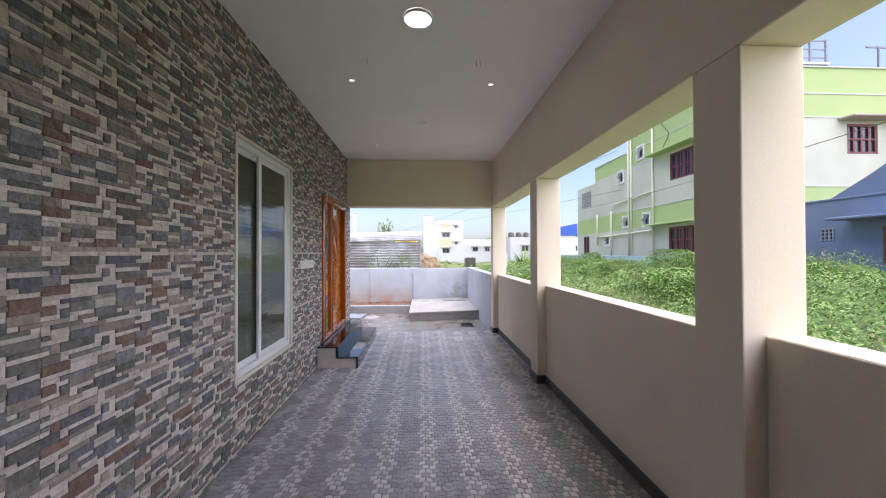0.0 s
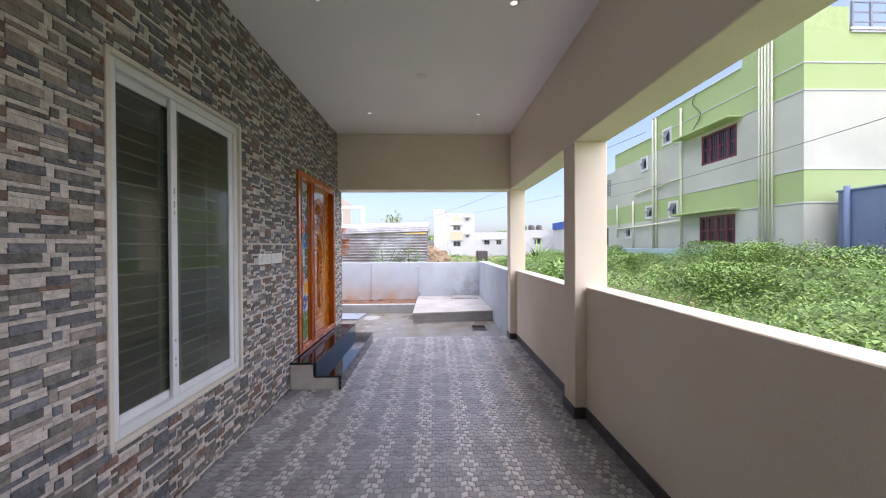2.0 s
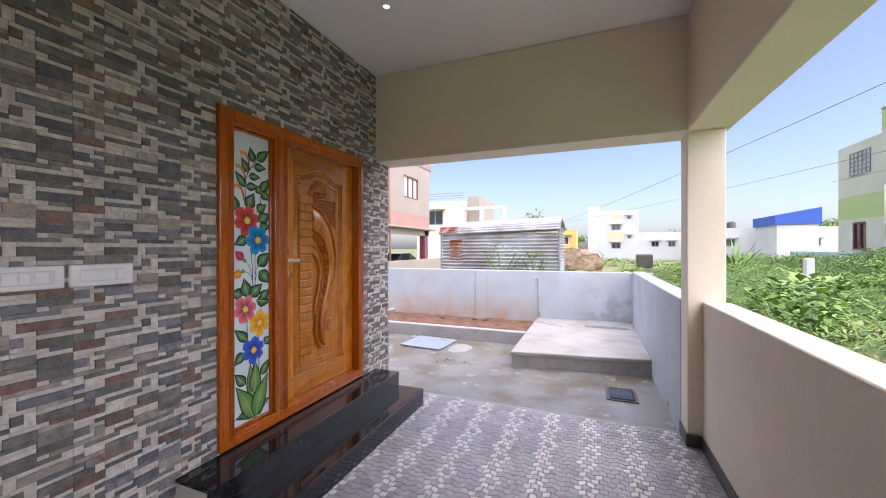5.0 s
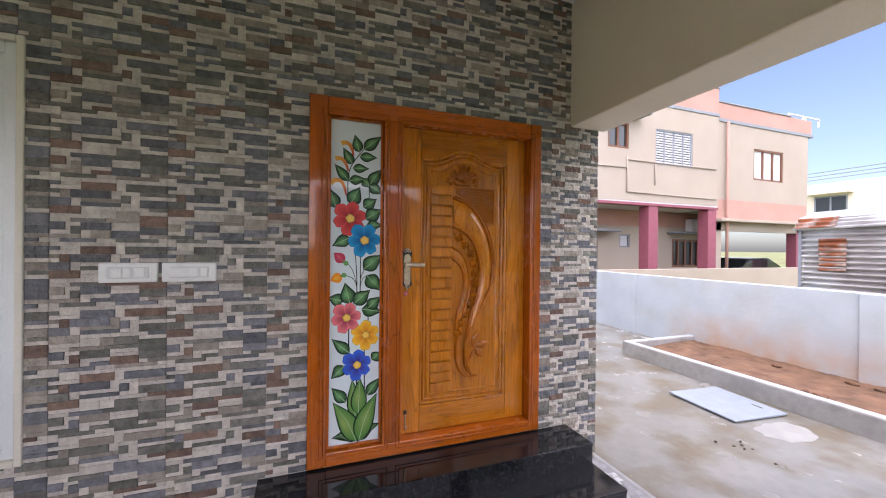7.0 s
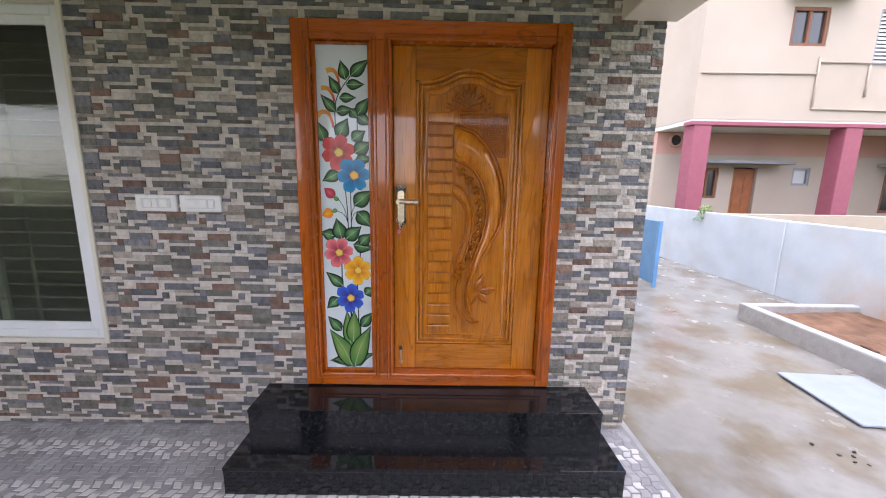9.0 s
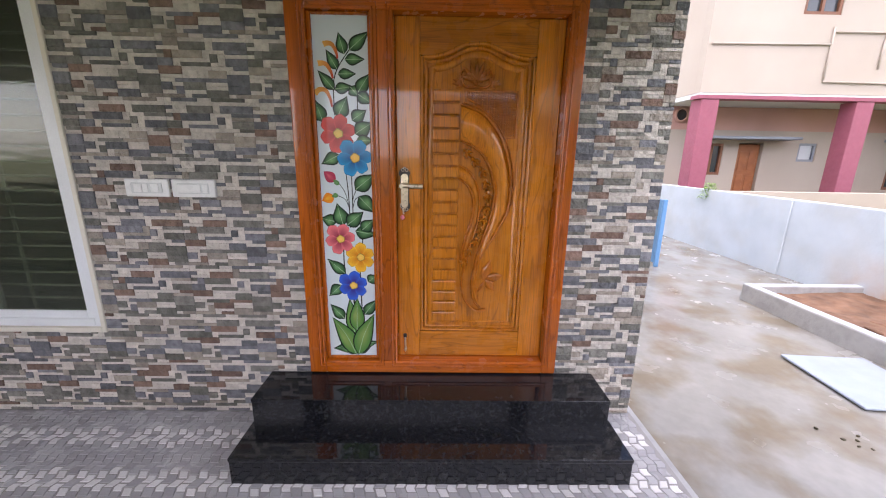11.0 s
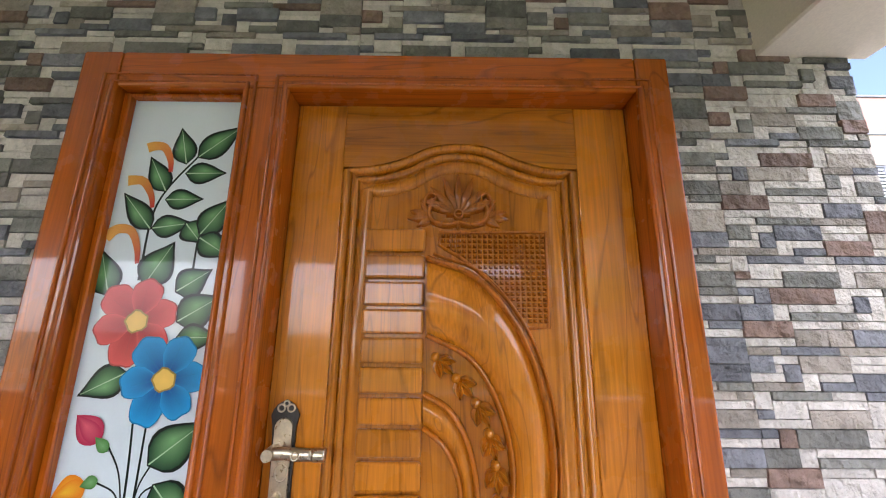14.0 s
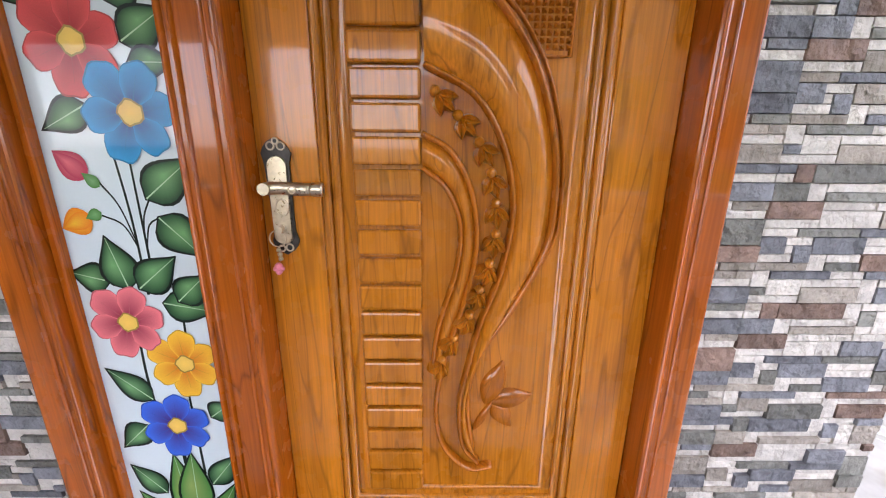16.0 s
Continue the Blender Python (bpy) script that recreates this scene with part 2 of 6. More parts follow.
for k, (a, b) in enumerate(((-0.9, -0.63), (1.96, 2.24), (4.80, 5.07), (7.58, 7.80))):
    structure(box("column_%d" % (k + 1), X_COL, X_OUT - (0.04 if k == 3 else 0), a, b, -0.3, Z_BEAM - 0.001, CREAM, bevel=0.008, seg=2), "square cream painted porch column", "column")
# parapet_1 is raised to the beam, out of view, to darken the near cladding
for k, (a, b) in enumerate(((Y_BACK, -0.9), (-0.63, 1.96), (2.24, 4.80), (5.07, 7.58))):
    structure(box("parapet_%d" % (k + 1), X_RAIL, X_OUT - 0.01, a + 0.001, b - 0.001, -0.3, (Z_BEAM - 0.002, 1.19, 1.155, 1.12)[k], CREAM, bevel=0.006), "low cream parapet wall between columns" if k else "unseen cream wall added to block light from the first bay", "wall")
    structure(box("baseboard_%d" % (k + 1), X_RAIL - 0.012, X_RAIL - 0.0005, a + 0.002, b - 0.002, 0.0, 0.095, SKIRT, bevel=0.002), "dark tile skirting", "skirting")
for k, (a, b) in enumerate(((-0.9, -0.63), (1.96, 2.24), (4.80, 5.07), (7.58, 7.80))):
    bm = bmesh.new()
    add_box(bm, X_COL - 0.012, X_COL - 0.0005, a - 0.012, b + 0.012, 0.0, 0.098, 0.002)
    add_box(bm, X_COL - 0.0004, X_RAIL - 0.012, a - 0.012, a - 0.0005, 0.0, 0.098, 0.002)
    structure(part("baseboard_%d" % (k + 5), bm, SKIRT), "dark tile skirting round a column", "skirting")
structure(box("floor", -0.012, X_RAIL, Y_BACK, Y_END + 0.02, -0.2, -0.004, JOINT, bevel=0), "grey patterned anti-skid porch floor tiles", "floor")

# ---- yard ----
Z_YARD, Y_YARD = -0.04, 11.70
structure(box("yard_floor", -9.0, 2.80, Y_END + 0.022, Y_YARD + 0.02, -0.35, Z_YARD, CONCRETE, bevel=0), "damp stained concrete yard floor", "floor")
structure(box("threshold_strip", -0.3, 2.86, Y_END + 0.021, Y_END + 0.06, -0.1, -0.012, CEMENT, bevel=0.003), "grey cement strip at the edge of the porch tiles", "trim")


def splashed_wall():
    """Whitewash with a band of red soil splashed up from the planting bed."""
    m = WHITEWASH.copy()
    m.name = "whitewash_soil_splash"
    nt = m.node_tree
    n, link = nt.nodes, nt.links.new
    b = n["Principled BSDF"]
    old = b.inputs["Base Color"].links[0].from_socket
    geo = n.new("ShaderNodeNewGeometry")
    sep = n.new("ShaderNodeSeparateXYZ")
    link(geo.outputs["Position"], sep.inputs[0])
    t = n.new("ShaderNodeTexNoise")
    t.inputs["Scale"].default_value, t.inputs["Detail"].default_value = 3.0, 6.0
    link(geo.outputs["Position"], t.inputs["Vector"])

    def span(sock, a, z):
        r = n.new("ShaderNodeMapRange")
        r.inputs["From Min"].default_value, r.inputs["From Max"].default_value = a, z
        link(sock, r.inputs["Value"])
        return r.outputs["Result"]

    def mul(p, q):
        x = n.new("ShaderNodeMath")
        x.operation = "MULTIPLY"
        link(p, x.inputs[0]), link(q, x.inputs[1])
        return x.outputs[0]

    fac = mul(mul(span(sep.outputs["Z"], 0.62, 0.10), span(sep.outputs["X"], 1.15, 1.0)), mul(span(sep.outputs["X"], -2.7, -2.0), span(t.outputs["Fac"], 0.25, 0.60)))
    grey = mul(mul(span(sep.outputs["X"], 1.75, 2.1), span(sep.outputs["Z"], 0.85, 0.55)), span(t.outputs["Fac"], 0.47, 0.56))
    sm = n.new("ShaderNodeMix")
    sm.data_type = "RGBA"
    sm.inputs["B"].default_value = (0.36, 0.38, 0.39, 1)
    link(grey, sm.inputs["Factor"]), link(old, sm.inputs["A"])
    old = sm.outputs["Result"]
    mx = n.new("ShaderNodeMix")
    mx.data_type = "RGBA"
    mx.inputs["B"].default_value = (0.45, 0.31, 0.22, 1)
    link(fac, mx.inputs["Factor"]), link(old, mx.inputs["A"]), link(mx.outputs["Result"], b.inputs["Base Color"])
    return m


SPLASH = splashed_wall()
structure(box("yard_wall_back", -9.0, 3.1, Y_YARD, Y_YARD + 0.15, -0.35, 1.085, SPLASH, bevel=0.01, seg=2), "whitewashed rough plaster boundary wall", "wall")
structure(box("yard_wall_side", 2.765, 2.95, Y_END + 0.005, Y_YARD - 0.002, -0.35, 1.11, WHITEWASH, bevel=0.01, seg=2), "whitewashed side boundary wall", "wall")
for x in (-0.05, -3.35):
    structure(box("yard_pillar", x - 0.11, x + 0.11, Y_YARD - 0.028, Y_YARD - 0.001, -0.3, 1.08, SPLASH, bevel=0.006), "shallow whitewashed wall pier", "pillar")
slab = thing("septic_slab", 1.95, 10.4, Z_YARD, "raised grey cement platform in the yard corner", "platform")
for nm, e, z0, z1, mt, bv in (("top", 0.0, 0.12, 0.172, SLABTOP, 0.012), ("base", 0.012, Z_YARD - 0.01, 0.1195, CEMENT, 0)):
    bm = bmesh.new()
    add_box(bm, 1.09 + e, 2.763, 9.10 + e, Y_YARD - 0.002, z0, z1, bv, 2)
    for v in bm.verts:
        if v.co.y < 10:
            v.co.y += 0.15 * (v.co.x - 1.09)
    adopt(slab, part(nm, bm, mt))
lid = thing("slab_hatch", 2.32, 11.38, 0.172, "cement hatch cover lying on the platform", "hatch")
adopt(lid, box("cover", 2.00, 2.64, 11.12, 11.64, 0.171, 0.20, CEMENT, bevel=0.008), box("curb", 1.965, 2.675, 11.085, 11.119, 0.171, 0.186, CEMENT, bevel=0.005))
# planting bed
bed = thing("planting_bed", -0.5, 11.0, Z_YARD, "empty red soil bed with a low cement kerb", "planter")
adopt(bed, box("kerb", -2.20, 1.085, 10.30, 10.41, Z_YARD - 0.01, 0.160, CEMENT, bevel=0.012, seg=2), box("kerb", -2.20, -2.09, 10.411, Y_YARD - 0.002, Z_YARD - 0.01, 0.160, CEMENT, bevel=0.012, seg=2))
adopt(bed, box("kerb_top", -2.19, 1.08, 10.312, 10.398, 0.1605, 0.164, WHITEWASH, bevel=0.001), box("kerb_top", -2.188, -2.102, 10.413, Y_YARD - 0.004, 0.1605, 0.164, WHITEWASH, bevel=0.001))
bm = bmesh.new()
bmesh.ops.create_grid(bm, x_segments=60, y_segments=28, size=0.5)
for v in bm.verts:
    x, y = -0.502 + v.co.x * 3.17, 11.055 + v.co.y * 1.285
    v.co = (x, y, 0.085 + 0.03 * noise.noise(Vector((x * 2.2, y * 2.2, 0))) + 0.014 * noise.noise(Vector((x * 11, y * 11, 3))))
adopt(bed, part("soil", bm, SOIL, smooth=True, label="damp red brown soil"))
rs = random.Random(3)
for k in range(9):
    x, y = rs.uniform(-1.9, 0.9), rs.uniform(10.6, 11.6)
    st = thing("soil_clod", x, y, 0.09, "small reddish clod lying on the soil bed", "clod", "soil clods")
    bm = bmesh.new()
    bmesh.ops.create_icosphere(bm, subdivisions=2, radius=1, matrix=pose(x, y, 0.095) @ Matrix.Diagonal((rs.uniform(0.03, 0.09), rs.uniform(0.02, 0.04), 0.022, 1)))
    for v in bm.verts:
        v.co += Vector((noise.noise(v.co * 30), noise.noise(v.co * 31), noise.noise(v.co * 29))) * 0.012
    adopt(st, part("lump", bm, SOIL))
# loose plate, drain and pipe
PLATE = material("pale_blue_plate", (0.30, 0.35, 0.43), 0.35, spots=0.08, spot_scale=6, stain=(0.30, 0.32, 0.34), stain_amount=0.3, stain_scale=4)
cover = thing("manhole_cover", -0.41, 9.84, Z_YARD, "pale blue grey sheet cover lying on concrete", "cover", rz=-5)
for nm, s, z0, z1, mt in (("plate", 0.36, 0.012, 0.030, PLATE), ("base", 0.335, 0.0, 0.0118, CEMENT)):
    ob = box(nm, -s, s, -s * 0.92, s * 0.92, z0, z1, mt, bevel=0.004)
    ob.parent = cover
ob = box("handle", 0.12, 0.22, 0.20, 0.212, 0.0302, 0.036, SKIRT, bevel=0.002)
ob.parent = cover
SMEAR = material("white_cement_smear", (0.32, 0.32, 0.31), 0.7, spots=0.1)
bm = bmesh.new()
ring = [(0.17 + (0.17 + 0.06 * noise.noise(Vector((math.cos(a) * 2, math.sin(a) * 2, 5)))) * math.cos(a), 9.75 + (0.26 + 0.1 * noise.noise(Vector((math.cos(a) * 2, math.sin(a) * 2, 9)))) * math.sin(a)) for a in [k * 0.209 for k in range(30)]]
c0 = bm.verts.new((0.17, 9.75, Z_YARD + 0.006))
rv = [bm.verts.new((x, y, Z_YARD + 0.001)) for x, y in ring]
for k in range(30):
    bm.faces.new((c0, rv[k], rv[(k + 1) % 30]))
tagged(part("cement_smear", bm, SMEAR, smooth=True), "white cement smear dried on the yard floor", "cement smear")
drain = thing("floor_drain", 2.38, 8.60, Z_YARD, "dark square drain cover in a cement frame", "drain")
adopt(drain, box("frame", 2.23, 2.53, 8.42, 8.80, Z_YARD - 0.005, Z_YARD + 0.012, SKIRT, bevel=0.004), box("lid", 2.26, 2.50, 8.45, 8.77, Z_YARD + 0.0125, Z_YARD + 0.022, GRANITE, bevel=0.004))
PIPE = material("grey_pvc_pipe", (0.42, 0.45, 0.48), 0.4, spots=0.1)


def tube(bm, pts, r, sides=8):
    """A round tube through points in space."""
    pts = [Vector(p) for p in pts]
    rings = []
    for i, p in enumerate(pts):
        d = (pts[min(i + 1, len(pts) - 1)] - pts[max(i - 1, 0)]).normalized()
        a = d.orthogonal().normalized() if not rings else (ref - d * ref.dot(d)).normalized()
        ref = a
        b2 = d.cross(a)
        rings.append([bm.verts.new(p + (a * math.cos(2 * math.pi * k / sides) + b2 * math.sin(2 * math.pi * k / sides)) * r) for k in range(sides)])
    for r0_, r1_ in zip(rings, rings[1:]):
        for k in range(sides):
            bm.faces.new((r0_[k], r0_[(k + 1) % sides], r1_[(k + 1) % sides], r1_[k]))
    bm.faces.new(list(reversed(rings[0])))
    bm.faces.new(rings[-1])


pipe = thing("stand_pipe", 1.13, 11.66, 0.1, "thin grey standpipe with a hooked top on the wall", "pipe")
bm = bmesh.new()
tube(bm, [(1.13, 11.66, 0.10), (1.13, 11.66, 0.5), (1.13, 11.66, 0.90), (1.12, 11.65, 0.945), (1.09, 11.64, 0.965), (1.05, 11.63, 0.965), (1.03, 11.625, 0.94)], 0.012)
adopt(pipe, part("tube", bm, PIPE, smooth=True))
bm = bmesh.new()
tube(bm, [(1.13, 11.66, 0.28), (1.13, 11.66, 0.33)], 0.022)
adopt(pipe, part("coupling", bm, PIPE, smooth=True))
hose = thing("water_hose", 1.3, 11.4, 0.175, "thin pale hose lying across the platform", "hose")
bm = bmesh.new()
tube(bm, [(1.13 + 0.02 * math.sin(k), 11.62 - k * 0.045, 0.178) for k in range(10)] + [(1.2 + 0.05 * k, 11.2 - 0.03 * k + 0.02 * math.sin(k * 1.3), 0.178) for k in range(9)], 0.005, 6)
adopt(hose, part("tube", bm, PIPE, smooth=True))
outlet = thing("wall_outlet", 2.79, 8.35, 0.02, "small dark pipe outlet at the foot of the wall", "pipe")
bm = bmesh.new()
tube(bm, [(2.81, 8.35, 0.03), (2.765, 8.35, 0.03)], 0.035, 14)
adopt(outlet, part("mouth", bm, SKIRT, smooth=True))
# blue drum edge / gate leaf beside the house
BLUEM = material("blue_enamel", (0.11, 0.26, 0.48), 0.4, spots=0.08)
gate = thing("blue_metal_gate", -3.95, 10.1, Z_YARD, "open blue sheet metal gate leaf in the yard", "gate", rz=0)
adopt(gate, box("sheet", -4.60, -3.60, 10.02, 10.05, 0.01, 1.02, BLUEM, bevel=0.01, seg=2), box("edge", -3.60, -3.56, 10.00, 10.07, Z_YARD, 1.03, BLUEM, bevel=0.012, seg=2), box("edge", -4.64, -4.60, 10.00, 10.07, Z_YARD, 1.03, BLUEM, bevel=0.012, seg=2))
TWIG = material("dry_debris", (0.06, 0.05, 0.03), 0.9)
for k in range(7):
    x, y = 0.2 + rs.gauss(0, 0.12), 9.1 + rs.gauss(0, 0.06)
    ob = box("debris", x - rs.uniform(0.003, 0.010), x + rs.uniform(0.003, 0.010), y - rs.uniform(0.004, 0.012), y + rs.uniform(0.004, 0.012), Z_YARD, Z_YARD + rs.uniform(0.005, 0.014), TWIG, bevel=0.002)
    tagged(ob, "dark crumb of dry debris on the yard floor", "debris", "yard debris")

# ---- ground ----
GRASS = material("grass_ground", (0.20, 0.225, 0.085), 0.95, spots=0.4, spot_scale=0.5, bump=0.6, bump_scale=6, stain=(0.20, 0.17, 0.09), stain_amount=0.7, stain_scale=0.15)
bm = bmesh.new()
bmesh.ops.create_grid(bm, x_segments=2, y_segments=2, size=1500)
bmesh.ops.translate(bm, verts=bm.verts, vec=(0, 0, -0.36))
structure(part("ground", bm, GRASS), "rough green ground reaching the horizon", "ground")

# ---- window ----
w0, w1, wz0, wz1 = WIN
TRIM = material("window_trim_paint", (0.70, 0.66, 0.56), 0.7, spots=0.05)
WGLASS = glass("window_glass", (0.32, 0.37, 0.28), 0.07)
WGLASS.node_tree.nodes["Principled BSDF"].inputs["Transmission Weight"].default_value = 0.94
WGLASS.node_tree.nodes["Principled BSDF"].inputs["IOR"].default_value = 1.5
_nt = WGLASS.node_tree
_no, _bp, _co = _nt.nodes.new("ShaderNodeTexNoise"), _nt.nodes.new("ShaderNodeBump"), _nt.nodes.new("ShaderNodeNewGeometry")
_mp = _nt.nodes.new("ShaderNodeMapping")
_mp.inputs["Scale"].default_value = (1, 4.5, 11)
_no.inputs["Scale"].default_value, _no.inputs["Detail"].default_value = 1.2, 4.0
_bp.inputs["Strength"].default_value, _bp.inputs["Distance"].default_value = 0.14, 0.012
_nt.links.new(_co.outputs["Position"], _mp.inputs[0]), _nt.links.new(_mp.outputs[0], _no.inputs["Vector"])
_nt.links.new(_no.outputs["Fac"], _bp.inputs["Height"]), _nt.links.new(_bp.outputs[0], _nt.nodes["Principled BSDF"].inputs["Normal"])
GRILLE = material("grille_paint", (0.56, 0.58, 0.50), 0.35, spots=0.15, spot_scale=9)
GREYINK = material("grey_print", (0.35, 0.36, 0.36), 0.6)
window = structure(thing("window_1", 0, 3.96, wz0, "white sliding window with dark wavy glass", "window"))
rim = bmesh.new()
for a, b, c, d in ((w0, w0 + 0.028, wz0, wz1), (w1 - 0.028, w1, wz0, wz1), (w0 + 0.028, w1 - 0.028, wz1 - 0.028, wz1), (w0 + 0.028, w1 - 0.028, wz0, wz0 + 0.028)):
    add_box(rim, -0.10, 0.010, a, b, c, d, 0.003)
fr = bmesh.new()
q0, q1, r0, r1 = w0 + 0.0285, w1 - 0.0285, wz0 + 0.0285, wz1 - 0.0285
for a, b, c, d in ((q0, q0 + 0.05, r0, r1), (q1 - 0.05, q1, r0, r1), (q0 + 0.05, q1 - 0.05, r1 - 0.05, r1), (q0 + 0.05, q1 - 0.05, r0, r0 + 0.05)):
    add_box(fr, -0.095, -0.012, a, b, c, d, 0.003)
obs = [part("architrave", rim, TRIM), part("window_frame", fr, UPVC)]
for y0, y1, x in ((q0 + 0.045, 3.935, -0.062), (3.825, q1 - 0.045, -0.036)):
    s = bmesh.new()
    lo, hi = r0 + 0.045, r1 - 0.045
    t = 0.052
    for a, b, c, d in ((y0, y0 + t, lo, hi), (y1 - t, y1, lo, hi), (y0 + t, y1 - t, hi - t, hi), (y0 + t, y1 - t, lo, lo + t)):
        add_box(s, x - 0.012, x + 0.012, a, b, c, d, 0.003)
    sash = part("sash", s, UPVC)
    pane = box("pane", x - 0.003, x + 0.003, y0 + t, y1 - t, lo + t, hi - t, WGLASS, bevel=0)
    pane.visible_shadow = False
    adopt(sash, pane)
    marks = bmesh.new()
    for z in (0.80, 0.84, 0.95, 1.72, 1.76, 1.78, 1.84, 1.86):
        add_box(marks, x + 0.0122, x + 0.0126, y0 + 0.018 if x > -0.05 else y1 - 0.03, y0 + 0.03 if x > -0.05 else y1 - 0.018, z, z + 0.018)
    adopt(sash, part("film_print", marks, GREYINK))
    obs.append(sash)
adopt(window, *obs)
grille = thing("window_grille", -0.17, 3.96, wz0, "horizontal bar grille behind the window glass", "grille")
for k in range(22):
    z = wz0 + 0.06 + k * 0.085
    bm = bmesh.new()
    bmesh.ops.create_cone(bm, cap_ends=True, segments=8, radius1=0.0075, radius2=0.0075, depth=w1 - w0 - 0.002, matrix=pose(-0.19, (w0 + w1) / 2, z, 90, 0, 0))
    adopt(grille, part("bar", bm, GRILLE, smooth=True))
for y in (3.47, 3.96, 4.45):
    adopt(grille, box("upright", -0.207, -0.198, y - 0.012, y + 0.012, wz0 + 0.0005, wz1 - 0.0005, GRILLE, bevel=0.002))

# ---- switch plates ----
GREY_SW = material("switch_shadow_grey", (0.66, 0.67, 0.66), 0.35)
for y0, keys_at in ((4.846, ((0.05, 0.045), (0.098, 0.03), (0.14, 0.045))), (5.098, ((0.03, 0.13), (0.168, 0.03)))):
    sw = thing("switch_plate", 0.004, y0 + 0.118, 1.41, "white plastic modular switch plate on stone wall", "switch", "switch plates")
    adopt(sw, box("cover", -0.004, 0.016, y0, y0 + 0.236, 1.364, 1.460, WHITE, bevel=0.006, seg=2), box("inner_frame", 0.0162, 0.019, y0 + 0.035, y0 + 0.202, 1.384, 1.440, GREY_SW, bevel=0.002))
    for dy, w in keys_at:
        adopt(sw, box("rocker", 0.0192, 0.0225, y0 + dy, y0 + dy + w, 1.389, 1.435, WHITE, bevel=0.002))

# ---- ceiling lights ----
LED = glow("led_face", (1.0, 0.95, 0.86), 0.5)
PANEL = glow("panel_face", (1.0, 0.98, 0.95), 2.5)


def lathe(bm, profile, x, y, z, seg=24):
    rings = [[bm.verts.new((x + r * math.cos(2 * math.pi * k / seg), y + r * math.sin(2 * math.pi * k / seg), z + h)) for k in range(seg)] for r, h in profile]
    for a, b in zip(rings, rings[1:]):
        for k in range(seg):
            bm.faces.new((a[k], a[(k + 1) % seg], b[(k + 1) % seg], b[k]))
    return rings


for x, y in ((0.70, 4.29), (2.14, 4.32), (0.68, 6.61), (2.15, 6.64)):
    lamp = thing("downlight", x, y, Z_CEIL, "small round white recessed ceiling spotlight, lit", "ceiling light", "ceiling spotlights")
    bm = bmesh.new()
    lathe(bm, [(0.044, -0.0005), (0.042, -0.006), (0.028, -0.008), (0.0245, -0.0012)], x, y, Z_CEIL)
    adopt(lamp, part("rim", bm, WHITE, smooth=True))
    bm = bmesh.new()
    bmesh.ops.create_circle(bm, cap_ends=True, segments=20, radius=0.024, matrix=pose(x, y, Z_CEIL - 0.004))
    adopt(lamp, part("led", bm, LED))
lamp = thing("round_ceiling_light", 1.39, 3.24, Z_CEIL, "round surface ceiling light glowing white", "ceiling light")
bm = bmesh.new()
lathe(bm, [(0.108, -0.0005), (0.108, -0.016), (0.104, -0.021), (0.099, -0.022)], 1.39, 3.24, Z_CEIL, 36)
adopt(lamp, part("rim", bm, WHITE, smooth=True))
bm = bmesh.new()
bmesh.ops.create_circle(bm, cap_ends=True, segments=36, radius=0.099, matrix=pose(1.39, 3.24, Z_CEIL - 0.0215))
adopt(lamp, part("diffuser", bm, PANEL))
cap = thing("round_ceiling_plate", 1.42, 5.51, Z_CEIL, "small round white blanking cap on ceiling", "ceiling plate")
bm = bmesh.new()
r = lathe(bm, [(0.055, -0.0005), (0.054, -0.010), (0.045, -0.013)], 1.42, 5.51, Z_CEIL)
bm.faces.new(r[-1])
adopt(cap, part("disc", bm, WHITE))
for x in (0.90, 1.94):
    h = thing("ceiling_wire_hook", x, 3.86, Z_CEIL, "bent wire ends hanging from ceiling", "wire", "ceiling wires")
    for s in (-1, 1):
        bm = bmesh.new()
        lathe(bm, [(0.0035, 0.0), (0.0035, -0.05), (0.0005, -0.053)], x + s * 0.018, 3.86, Z_CEIL, 8)
        adopt(h, part("wire", bm, GREY_SW))

# ---- carved relief helpers: a path is a list of (y, z) on a plane of constant x ----
def smooth_path(pts, step=0.012, closed=False):
    p = [Vector(q) for q in pts]
    n = len(p)
    out = []
    for i in range(n if closed else n - 1):
        if closed:
            a, b, c, d = p[i - 1], p[i], p[(i + 1) % n], p[(i + 2) % n]
        else:
            b, c = p[i], p[i + 1]
            a = p[i - 1] if i else b * 2 - c
            d = p[i + 2] if i + 2 < n else c * 2 - b
        k = max(1, int((c - b).length / step))
        for j in range(k):
            t = j / k
            out.append(0.5 * (2 * b + (c - a) * t + (2 * a - 5 * b + 4 * c - d) * t * t + (3 * b - a - 3 * c + d) * t ** 3))
    if not closed:
        out.append(p[-1])
    return out


